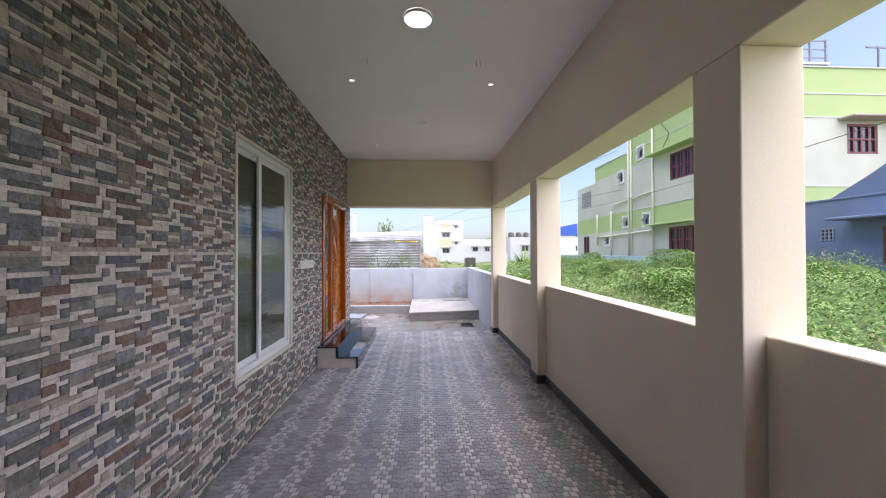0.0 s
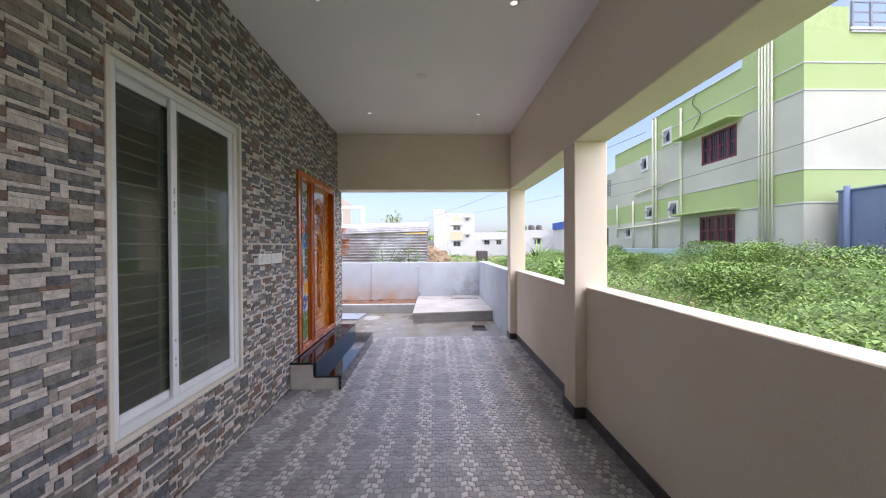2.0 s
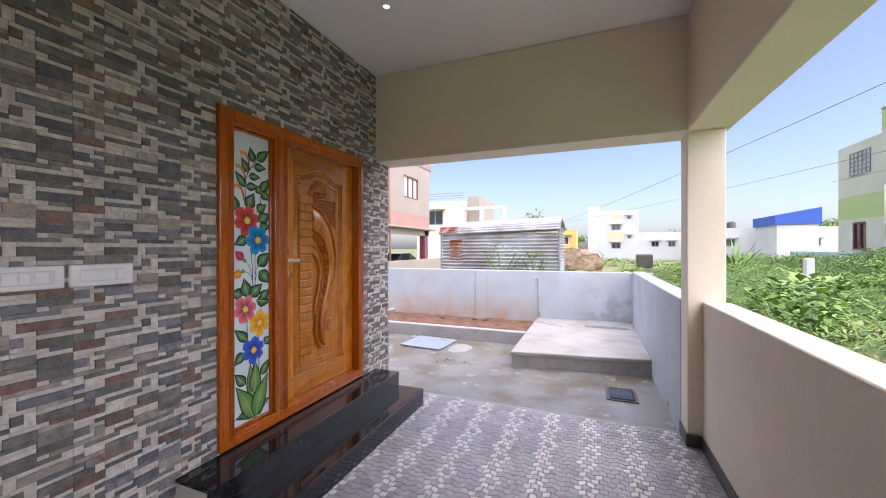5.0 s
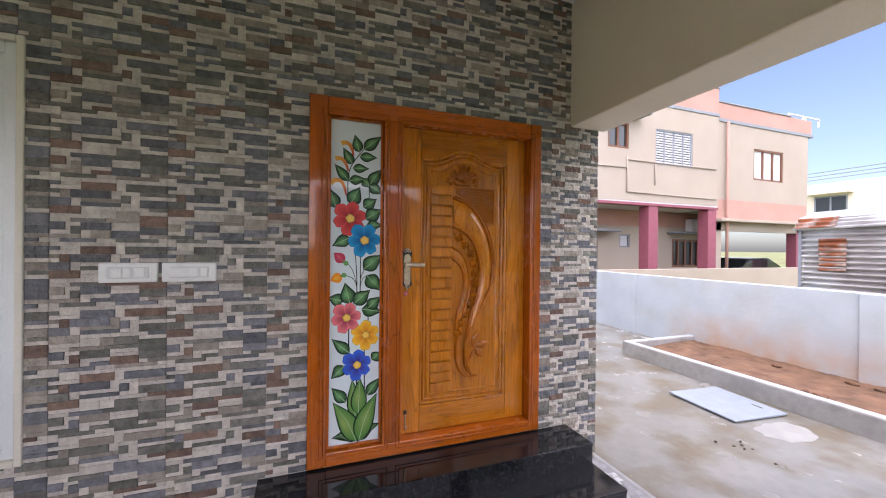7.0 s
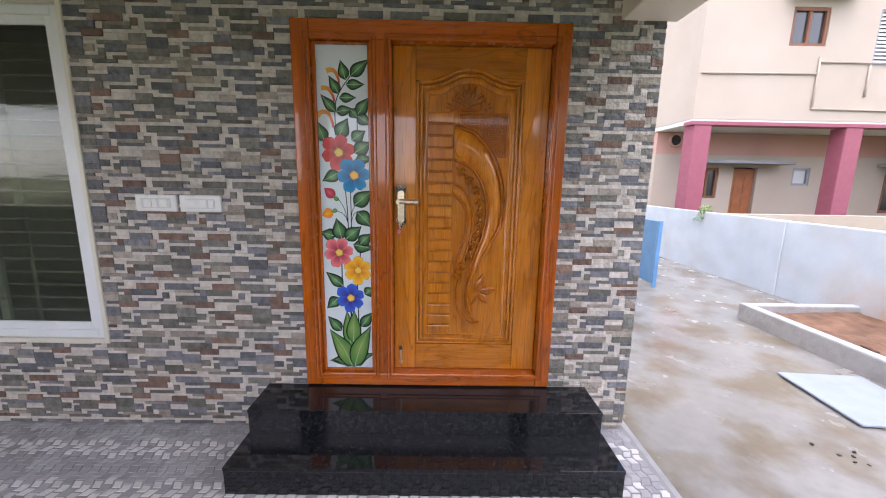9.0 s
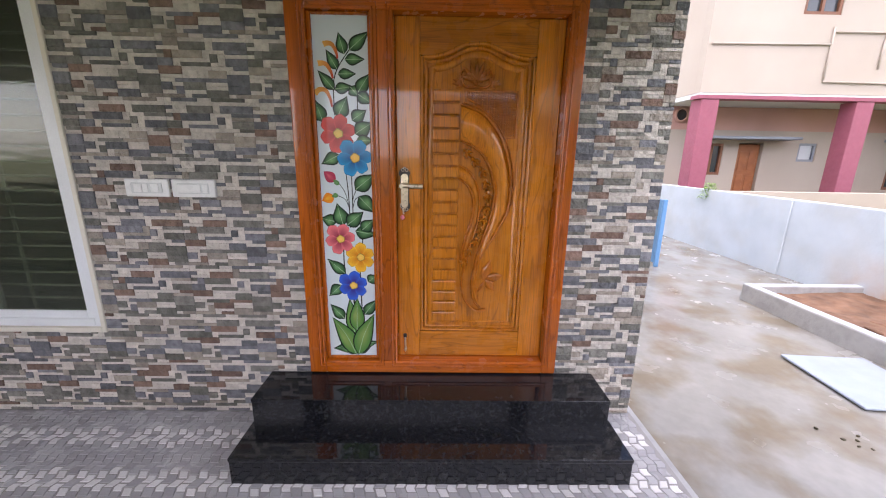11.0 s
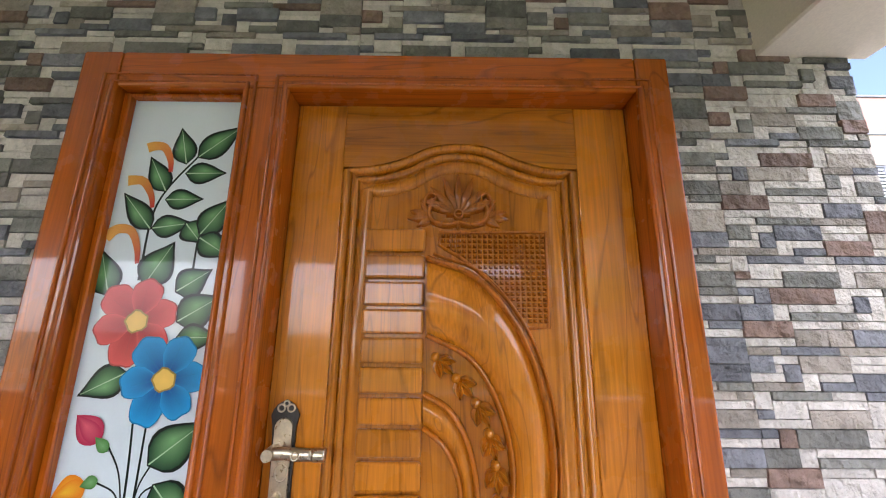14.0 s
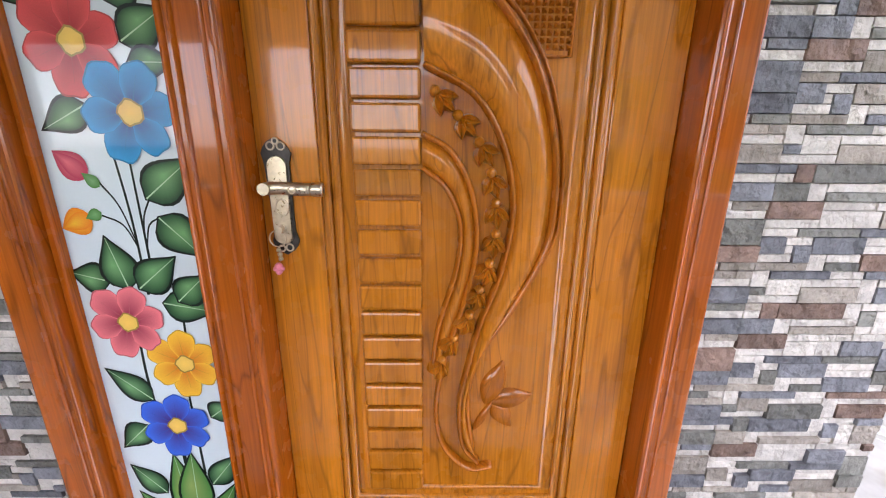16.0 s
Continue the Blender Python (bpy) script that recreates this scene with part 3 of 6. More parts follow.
def bead(bm, path, x, width, height, closed=False, taper=False, sides=6):
    """A half-round moulding laid along a path on the plane x."""
    n = len(path)
    rings = []
    for i, p in enumerate(path):
        a = path[i - 1] if i or closed else p
        b = path[(i + 1) % n] if i + 1 < n or closed else p
        d = (b - a).normalized()
        nrm = Vector((-d.y, d.x))
        s = 1.0
        if taper:
            s = max(0.12, math.sin(math.pi * (0.08 + 0.9 * i / (n - 1))))
        ring = []
        for k in range(sides):
            ang = math.pi * k / (sides - 1)
            q = p + nrm * (math.cos(ang) * width / 2 * s)
            ring.append(bm.verts.new((x + math.sin(ang) * height * (0.4 + 0.6 * s), q.x, q.y)))
        rings.append(ring)
    for i in range(n if closed else n - 1):
        r0, r1 = rings[i], rings[(i + 1) % n]
        for k in range(sides - 1):
            bm.faces.new((r0[k], r0[k + 1], r1[k + 1], r1[k]))
    if not closed:
        bm.faces.new(rings[0])
        bm.faces.new(list(reversed(rings[-1])))


def ribbon(bm, left, right, x, height, n=48, cols=7):
    """A domed band between two paths."""
    def at(path, t):
        f = t * (len(path) - 1)
        i = min(int(f), len(path) - 2)
        return path[i].lerp(path[i + 1], f - i)
    rows = []
    for i in range(n + 1):
        a, b = at(left, i / n), at(right, i / n)
        rows.append([bm.verts.new((x + height * math.sin(math.pi * k / (cols - 1)) ** 0.7, *a.lerp(b, k / (cols - 1)))) for k in range(cols)])
    for i in range(n):
        for k in range(cols - 1):
            bm.faces.new((rows[i][k], rows[i][k + 1], rows[i + 1][k + 1], rows[i + 1][k]))


def plate(bm, outline, x0, x1, inset=0.0):
    """A flat board with the given outline; inset slopes its sides in."""
    c = sum((Vector(p) for p in outline), Vector((0, 0))) / len(outline)
    low = [bm.verts.new((x0, *p)) for p in outline]
    top = []
    for p in outline:
        d = Vector(p) - c
        q = Vector(p) - (d.normalized() * inset if d.length else d)
        top.append(bm.verts.new((x1, *q)))
    n = len(outline)
    for i in range(n):
        bm.faces.new((low[i], low[(i + 1) % n], top[(i + 1) % n], top[i]))
    bm.faces.new(top)
    bm.faces.new(list(reversed(low)))


def petal(bm, base, tip, width, x, height, n=7):
    """A domed carved leaf from base to tip with a crease down its middle."""
    base, tip = Vector(base), Vector(tip)
    d = tip - base
    nrm = Vector((-d.y, d.x)).normalized()
    rows = []
    for i in range(n):
        t = i / (n - 1)
        w = width / 2 * math.sin(math.pi * min(0.98, max(0.06, t ** 0.8))) + 0.0006
        c = base + d * t
        h = height * math.sin(math.pi * (0.15 + 0.75 * t))
        rows.append([bm.verts.new((x + dx, *(c + nrm * s))) for s, dx in ((-w, 0.0), (-w * 0.55, h), (0, h * 0.65), (w * 0.55, h), (w, 0.0))])
    for i in range(n - 1):
        for k in range(4):
            bm.faces.new((rows[i][k], rows[i][k + 1], rows[i + 1][k + 1], rows[i + 1][k]))


SILVER = material("antique_silver", (0.62, 0.53, 0.39), 0.32, metal=1.0, spots=0.15, spot_scale=60)
DARKMETAL = material("blackened_metal", (0.05, 0.045, 0.04), 0.4, metal=0.8, spots=0.3, spot_scale=80)
PINKPLASTIC = material("pink_charm", (0.75, 0.22, 0.30), 0.4)
MILK_GLASS = material("milky_glass", (0.66, 0.74, 0.76), 0.04, spots=0.02, fine=0.01, spec=0.4)

# ---- door frame with side light ----
d0, d1, dz0, dz1 = DOOR
door_frame = thing("door_frame", 0, 6.53, dz0, "varnished reddish teak door frame with a narrow side light", "door frame")
XF = 0.025
pieces = [
    box("jamb", -0.11, XF, d0, d0 + 0.10, dz0, dz1, FRAME_V, bevel=0.006, seg=2),
    box("jamb", -0.11, XF, 7.205, d1, dz0, dz1, FRAME_V, bevel=0.006, seg=2),
    box("mullion", -0.11, XF - 0.001, 6.200, 6.318, dz0 + 0.08, dz1 - 0.1, FRAME_V, bevel=0.006, seg=2),
    box("head", -0.11, XF - 0.001, d0 + 0.1, 7.205, dz1 - 0.1, dz1, FRAME_H, bevel=0.006, seg=2),
    box("threshold", -0.11, XF - 0.001, d0 + 0.1, 7.205, dz0, dz0 + 0.078, FRAME_H, bevel=0.006, seg=2),
]
adopt(door_frame, *pieces)
for y0, y1, z0, z1 in ((d0 + 0.1, 6.200, dz0 + 0.08, dz1 - 0.1), (6.318, 7.205, dz0 + 0.08, dz1 - 0.1)):
    for k, (grow, w, x) in enumerate(((-0.012, 0.012, XF - 0.002), (-0.032, 0.009, XF - 0.001))):
        bm = bmesh.new()
        bead(bm, [Vector(p) for p in ((y0 + grow, z0 + grow), (y1 - grow, z0 + grow), (y1 - grow, z1 - grow), (y0 + grow, z1 - grow))], x, w, 0.007, closed=True)
        adopt(door_frame, part("moulding", bm, FRAME_V, smooth=True))
bm = bmesh.new()
for y0, y1, z0, z1 in ((d0 + 0.1, d0 + 0.118, 0.381, 2.298), (6.184, 6.199, 0.381, 2.298), (d0 + 0.119, 6.183, 0.381, 0.394), (d0 + 0.119, 6.183, 2.286, 2.298)):
    add_box(bm, -0.03, -0.002, y0, y1, z0, z1, 0.003)
adopt(door_frame, part("glazing_bead", bm, FRAME_V))
side_glass = box("side_light", -0.045, -0.022, d0 + 0.102, 6.198, 0.382, 2.298, MILK_GLASS, label="milky white glass painted with bright flowers", bevel=0)
adopt(door_frame, side_glass)


# ---- painted flowers on the side light ----
def paint_material():
    m = bpy.data.materials.new("glass_paint")
    m.use_nodes = True
    n, link = m.node_tree.nodes, m.node_tree.links.new
    b = n["Principled BSDF"]
    b.inputs["Roughness"].default_value, b.inputs["Coat Weight"].default_value, b.inputs["Coat Roughness"].default_value = 0.35, 0.30, 0.03
    b.inputs["Specular IOR Level"].default_value = 0.15
    at = n.new("ShaderNodeAttribute")
    at.attribute_name = "paint"
    t = n.new("ShaderNodeTexNoise")
    t.inputs["Scale"].default_value = 120
    mp = n.new("ShaderNodeMapRange")
    mp.inputs["To Min"].default_value, mp.inputs["To Max"].default_value = 0.8, 1.2
    link(t.outputs["Fac"], mp.inputs["Value"])
    mx = n.new("ShaderNodeMix")
    mx.data_type, mx.blend_type = "RGBA", "MULTIPLY"
    mx.inputs["Factor"].default_value = 1.0
    link(at.outputs["Color"], mx.inputs["A"]), link(mp.outputs[0], mx.inputs["B"])
    link(mx.outputs["Result"], b.inputs["Base Color"])
    return m


PAINT = paint_material()


class Brush:
    """Collects flat painted strokes, each a hair above the one before."""

    height = [-0.0218]

    def __init__(self):
        self.v, self.f, self.c = [], [], []
        self.x = self.height[0]

    def lift(self):
        self.height[0] += 0.000014
        self.x = self.height[0]

    def fan(self, center, ring, inner, outer):
        self.lift()
        k = len(self.v)
        self.v.append((self.x, *center)), self.c.append((*inner, 1))
        for p in ring:
            self.v.append((self.x, *p)), self.c.append((*outer, 1))
        n = len(ring)
        self.f += [(k, k + 1 + i, k + 1 + (i + 1) % n) for i in range(n)]

    def stroke(self, pts, w0, w1, color, color2=None):
        self.lift()
        path = smooth_path(pts, 0.008)
        n = len(path)
        k = len(self.v)
        for i, p in enumerate(path):
            a, b = path[max(0, i - 1)], path[min(n - 1, i + 1)]
            d = (b - a).normalized()
            t = i / (n - 1)
            w = (w0 + (w1 - w0) * t) / 2
            col = color if color2 is None else tuple(u + (v - u) * t for u, v in zip(color, color2))
            for s in (-1, 1):
                self.v.append((self.x, p.x - d.y * w * s, p.y + d.x * w * s)), self.c.append((*col, 1))
        self.f += [(k + 2 * i, k + 2 * i + 1, k + 2 * i + 3, k + 2 * i + 2) for i in range(n - 1)]

    def done(self, name, label=""):
        ob = raw(name, self.v, self.f, PAINT)
        at = ob.data.color_attributes.new("paint", "FLOAT_COLOR", "POINT")
        at.data.foreach_set("color", [q for c in self.c for q in c])
        if label:
            ob["label"] = label
        ob.parent = side_glass
        ob.matrix_parent_inverse = side_glass.matrix_world.inverted()
        return ob


bpy.context.view_layer.update()
BLACK, DKG, LTG = (0.006, 0.012, 0.008), (0.015, 0.06, 0.025), (0.17, 0.38, 0.15)


def leaf_shape(base, tip, width, bend=0.0, n=9, grow=0.0):
    base, tip = Vector(base), Vector(tip)
    d = tip - base
    nrm = Vector((-d.y, d.x)).normalized()
    u = d.normalized()
    left, right = [], []
    for i in range(n):
        t = i / (n - 1)
        c = base + d * t + nrm * (bend * math.sin(math.pi * t))
        w = width / 2 * math.sin(math.pi * t ** 0.75) * (1 - 0.25 * t) + (grow if 0 < i < n - 1 else 0)
        left.append(c + nrm * w), right.append(c - nrm * w)
    left[0] -= u * grow
    left[-1] += u * grow * 2.2
    return left[:-1] + [left[-1]] + list(reversed(right[1:-1]))


def paint_leaf(base, tip, width=0.05, bend=0.0, edge=DKG, core=LTG):
    b = Brush()
    width *= 1.24 if width < 0.08 else 1.08
    mid = (Vector(base) + Vector(tip)) / 2
    b.fan(mid, leaf_shape(base, tip, width, bend, grow=0.0042), BLACK, BLACK)
    nrm = Vector((-(tip[1] - base[1]), tip[0] - base[0])).normalized()
    b.fan(mid + nrm * width * 0.12, leaf_shape(base, tip, width * 0.93, bend), core, edge)
    b.stroke([base, mid + nrm * bend, Vector(tip)], 0.0034, 0.001, (0.38, 0.56, 0.34))
    b.done("leaf")


def paint_flower(center, r, n, inner, outer, label, turn=0.0, eye=(0.78, 0.50, 0.10)):
    b = Brush()
    c = Vector(center)
    order = list(range(0, n, 2)) + list(range(1, n, 2))
    for k in order:
        a = turn + 2 * math.pi * k / n
        rr = r * (0.93 + 0.14 * ((k * 37) % 5) / 4)
        ring = []
        for i in range(15):
            t = i / 14
            s = (t - 0.5) * 2
            ang = a + s * math.pi / n * 1.18
            edge = rr * (1 - 0.42 * abs(s) ** 2.6) * (1 + 0.025 * math.sin(9 * s + k))
            ring.append(c + Vector((math.cos(ang), math.sin(ang))) * edge)
        dark = tuple(q * 0.35 for q in inner)
        b.fan(c + Vector((math.cos(a), math.sin(a))) * rr * 0.02, [c] + [c + (p - c) * 1.02 for p in ring], dark, tuple(q * 0.6 for q in outer))
        b.fan(c + Vector((math.cos(a), math.sin(a))) * rr * 0.12, [c] + [c + (p - c) * 0.985 for p in ring], inner, outer)
        b.stroke([c + Vector((math.cos(a), math.sin(a))) * rr * 0.25, c + Vector((math.cos(a + 0.08), math.sin(a + 0.08))) * rr * 0.75], 0.0016, 0.0005, tuple(q * 0.55 for q in outer))
    for q, col in ((0.27, tuple(v * 0.4 for v in eye)), (0.23, eye)):
        b.fan(c, [c + Vector((math.cos(i * 0.45), math.sin(i * 0.45))) * r * q * (1 + 0.1 * math.sin(i * 2.1)) for i in range(14)], tuple(min(1, v * 1.15) for v in col), col)
    b.done("flower", label)


b = Brush()
for pts, w in (
        (((5.994, 1.81), (6.003, 1.995), (6.081, 2.122), (6.137, 2.180)), 0.006),
        (((6.055, 0.776), (6.066, 0.394)), 0.010), (((6.070, 1.20), (6.071, 1.36), (6.071, 1.53)), 0.006), (((6.052, 1.20), (6.050, 1.38), (6.036, 1.56)), 0.006),
        (((6.101, 0.70), (6.099, 0.90), (6.098, 0.97)), 0.007), (((6.012, 0.90), (6.007, 0.99), (6.008, 1.07)), 0.008), (((5.989, 1.381), (6.03, 1.36), (6.053, 1.307)), 0.004),
        (((5.995, 1.456), (6.03, 1.40), (6.053, 1.31)), 0.004), (((6.095, 1.415), (6.078, 1.38), (6.071, 1.34)), 0.004), (((6.110, 1.377), (6.085, 1.36), (6.071, 1.31)), 0.004), (((6.118, 1.80), (6.118, 1.91)), 0.006), (((6.118, 1.10), (6.123, 1.19)), 0.006), (((6.008, 1.62), (6.012, 1.70)), 0.006)):
    b.stroke(pts, w, w * 0.75, BLACK)
b.done("stem", "thin dark painted flower stems")
for base, tip, w in (
        ((6.058, 2.110), (6.034, 2.201), 0.050), ((6.087, 2.128), (6.183, 2.210), 0.056), ((6.064, 2.082), (6.156, 2.084), 0.046), ((6.019, 2.035), (5.970, 2.120), 0.046),
        ((6.025, 2.012), (6.109, 2.014), 0.042), ((5.998, 1.937), (5.923, 2.022), 0.046), ((6.004, 1.938), (6.092, 1.951), 0.046), ((6.084, 1.950), (6.124, 1.905), 0.050),
        ((6.122, 1.924), (6.182, 2.010), 0.058), ((6.122, 1.915), (6.193, 1.872), 0.054), ((6.010, 1.800), (6.061, 1.897), 0.084), ((5.930, 1.776), (5.896, 1.877), 0.062),
        ((6.088, 1.785), (6.158, 1.833), 0.062), ((6.102, 1.716), (6.190, 1.772), 0.072), ((6.108, 1.680), (6.193, 1.680), 0.050), ((6.006, 1.602), (5.916, 1.556), 0.060),
        ((6.091, 1.417), (6.194, 1.499), 0.078)):
    paint_leaf(base, tip, w)
for base, tip, w in (
        ((6.109, 1.377), (6.188, 1.293), 0.076), ((5.972, 1.232), (5.893, 1.252), 0.062), ((6.012, 1.215), (5.984, 1.331), 0.086), ((6.036, 1.215), (6.124, 1.287), 0.072),
        ((6.083, 1.180), (6.193, 1.160), 0.066), ((6.118, 1.185), (6.184, 1.245), 0.062), ((6.010, 0.926), (5.917, 1.008), 0.056), ((6.145, 0.876), (6.196, 0.914), 0.054),
        ((5.981, 0.850), (5.915, 0.788), 0.060), ((5.992, 0.640), (5.918, 0.726), 0.056), ((6.117, 0.668), (6.188, 0.757), 0.056)):
    paint_leaf(base, tip, w)
YG, OG = (0.26, 0.36, 0.10), (0.07, 0.22, 0.05)
for base, tip, w, bend in (((6.048, 0.404), (5.922, 0.436), 0.052, -0.030), ((6.090, 0.404), (6.192, 0.484), 0.052, 0.030)):
    paint_leaf(base, tip, w, bend, DKG, LTG)
for base, tip, w, bend in (((6.050, 0.54), (6.030, 0.760), 0.080, 0.0), ((6.066, 0.56), (6.074, 0.765), 0.090, 0.0), ((6.056, 0.40), (5.924, 0.640), 0.110, -0.012), ((6.070, 0.40), (6.172, 0.664), 0.110, 0.012)):
    paint_leaf(base, tip, w, bend, OG, YG)
b = Brush()
for base, tip, curl in (((6.024, 2.085), (5.955, 2.150), (5.998, 2.152)), ((5.995, 1.990), (5.922, 2.060), (5.962, 2.058)), ((5.984, 1.850), (5.897, 1.912), (5.955, 1.930))):
    b.stroke((base, (base[0] * 0.6 + curl[0] * 0.4 + 0.004, base[1] * 0.5 + curl[1] * 0.5), curl, (curl[0] * 0.4 + tip[0] * 0.6, curl[1] + 0.004), tip), 0.010, 0.028, (0.50, 0.04, 0.03), (0.80, 0.42, 0.08))
b.done("curl", "curled red and yellow painted tendrils")
for c, tip, col, col2 in (((5.968, 1.470), (5.919, 1.514), (0.42, 0.02, 0.07), (0.70, 0.12, 0.16)), ((5.955, 1.374), (5.900, 1.352), (0.78, 0.22, 0.01), (0.85, 0.48, 0.03))):
    b = Brush()
    v, t = Vector(c), Vector(tip)
    for bend in (-0.012, 0.012, 0.0):
        b.fan((v + t) / 2, leaf_shape(v - (t - v) * 0.25, t, 0.042, bend), col2, col)
    b.fan(v - (t - v) * 0.4, leaf_shape(v - (t - v) * 0.65, v, 0.030), LTG, OG)
    b.done("bud")
paint_flower((6.009, 1.715), 0.098, 6, (0.28, 0.008, 0.012), (0.68, 0.075, 0.07), "red painted flower", 0.3)
paint_flower((6.094, 1.588), 0.098, 6, (0.003, 0.045, 0.20), (0.008, 0.30, 0.62), "bright blue painted flower", 0.1)
paint_flower((6.105, 1.025), 0.086, 6, (0.62, 0.15, 0.006), (0.88, 0.50, 0.04), "orange yellow painted flower", 0.5)
paint_flower((5.994, 1.133), 0.088, 6, (0.20, 0.004, 0.035), (0.82, 0.20, 0.22), "crimson painted flower", 0.2)
paint_flower((6.057, 0.851), 0.088, 6, (0.06, 0.008, 0.10), (0.04, 0.14, 0.66), "deep blue painted flower", 0.4)

# ---- carved door leaf ----
door = structure(thing("door_1", -0.07, 6.76, 0.38, "closed varnished teak door with carved panel", "door"))
XL, XP = -0.050, -0.074
leaf_parts = [
    box("stile", -0.09, XL, 6.319, 6.448, 0.381, 2.298, TEAK, bevel=0.002),
    box("stile", -0.09, XL, 7.064, 7.203, 0.381, 2.298, TEAK, bevel=0.002),
    box("bottom_rail", -0.09, XL - 0.0005, 6.449, 7.063, 0.381, 0.545, TEAK_H, bevel=0.002),
    box("panel", -0.085, XP, 6.449, 7.063, 0.546, 2.25, TEAK, bevel=0),
]
ARCH = [(6.449, 2.119), (6.52, 2.122), (6.595, 2.141), (6.675, 2.178), (6.750, 2.189), (6.825, 2.180), (6.906, 2.145), (6.99, 2.122), (7.063, 2.119)]
bm = bmesh.new()
plate(bm, [(7.063, 2.298), (6.449, 2.298)] + [tuple(p) for p in smooth_path(ARCH, 0.02)], -0.09, XL - 0.0005)
leaf_parts.append(part("top_rail", bm, TEAK_H))


def panel_loop(inset, drop):
    top = [(p[0] if 0 < i < len(ARCH) - 1 else p[0], p[1] - drop) for i, p in enumerate(ARCH)]
    mid = 6.756
    k = (0.307 - inset) / 0.307
    top = [Vector((mid + (y - mid) * k, z)) for y, z in smooth_path(top, 0.02)]
    return [Vector((6.449 + inset, 0.546 + inset)), *top, Vector((7.063 - inset, 0.546 + inset))]


for inset, w, h in ((0.006, 0.026, 0.023), (0.029, 0.022, 0.014), (0.058, 0.036, 0.010)):
    bm = bmesh.new()
    bead(bm, panel_loop(inset, inset), XP, w, h, closed=True)
    leaf_parts.append(part("moulding", bm, TEAK, smooth=True))
for k in range(20):
    top = 1.953 - 0.0675 * k
    leaf_parts.append(box("slat", XP + 0.0005, XP + 0.019, 6.517 + 0.0002 * k, 6.667, top - 0.0590, top, TEAK, bevel=0.006, seg=2))
A = smooth_path([(6.672, 1.880), (6.798, 1.828), (6.901, 1.698), (6.955, 1.533), (6.964, 1.385), (6.946, 1.285), (6.874, 1.140), (6.805, 1.017), (6.782, 0.886), (6.800, 0.745)])
B = smooth_path([(6.674, 1.690), (6.780, 1.634), (6.845, 1.530), (6.872, 1.400), (6.854, 1.253), (6.807, 1.109), (6.783, 1.001), (6.762, 0.880), (6.772, 0.760), (6.815, 0.700)])
C = smooth_path([(6.669, 1.556), (6.733, 1.517), (6.778, 1.433), (6.794, 1.316), (6.776, 1.200), (6.728, 1.032), (6.702, 0.886), (6.717, 0.763), (6.785, 0.685), (6.853, 0.690)])
D = smooth_path([(6.669, 1.484), (6.722, 1.439), (6.754, 1.359), (6.748, 1.252), (6.706, 1.100), (6.690, 0.98)])
bm = bmesh.new()
ribbon(bm, A, B, XP, 0.027)
leaf_parts.append(part("carved_band", bm, TEAK, smooth=True))
bm = bmesh.new()
ribbon(bm, C[:int(len(C) * 0.62)], D, XP, 0.018)
leaf_parts.append(part("carved_band", bm, TEAK, smooth=True))
for path, w in ((A, 0.013), (B, 0.012), (C, 0.012), (D, 0.011)):
    bm = bmesh.new()
    bead(bm, path, XP + 0.002, w * 1.25, 0.024)
    leaf_parts.append(part("carved_line", bm, TEAK_C, smooth=True))
bm = bmesh.new()
bead(bm, [p + Vector((0.016, 0.012)) for p in A[:int(len(A) * 0.72)]], XP, 0.009, 0.012)
leaf_parts.append(part("carved_line", bm, TEAK_C, smooth=True))
vine = smooth_path([(6.696, 1.639), (6.745, 1.592), (6.798, 1.527), (6.827, 1.445), (6.836, 1.359), (6.827, 1.280), (6.804, 1.204), (6.775, 1.124), (6.733, 1.056), (6.706, 0.985)], 0.004)
for k in range(11):
    i = int(k * (len(vine) - 3) / 10.3)
    p = vine[i]
    d = (vine[i + 2] - p).normalized()
    nr = Vector((-d.y, d.x))
    bm = bmesh.new()
    for ang, ln in ((0.62, 0.85), (-0.62, 0.85), (0.0, 1.0)):
        u = d * math.cos(ang) + nr * math.sin(ang)
        petal(bm, p + d * 0.008, p + d * 0.006 + u * 0.054 * ln, 0.029, XP + 0.003, 0.038)
    bmesh.ops.create_icosphere(bm, subdivisions=2, radius=1, matrix=pose(XP + 0.012, p.x, p.y) @ Matrix.Diagonal((0.019, 0.0125, 0.0125, 1)))
    leaf_parts.append(part("carved_leaf", bm, TEAK))
for base, tip, w in (((6.830, 0.88), (6.872, 1.005), 0.062), ((6.845, 0.885), (6.950, 0.908), 0.060), ((6.850, 0.880), (6.900, 0.810), 0.054), ((6.800, 0.80), (6.85, 0.888), 0.016)):
    bm = bmesh.new()
    petal(bm, base, tip, w, XP, 0.019, 9)
    leaf_parts.append(part("carved_petal", bm, TEAK_C, smooth=True))
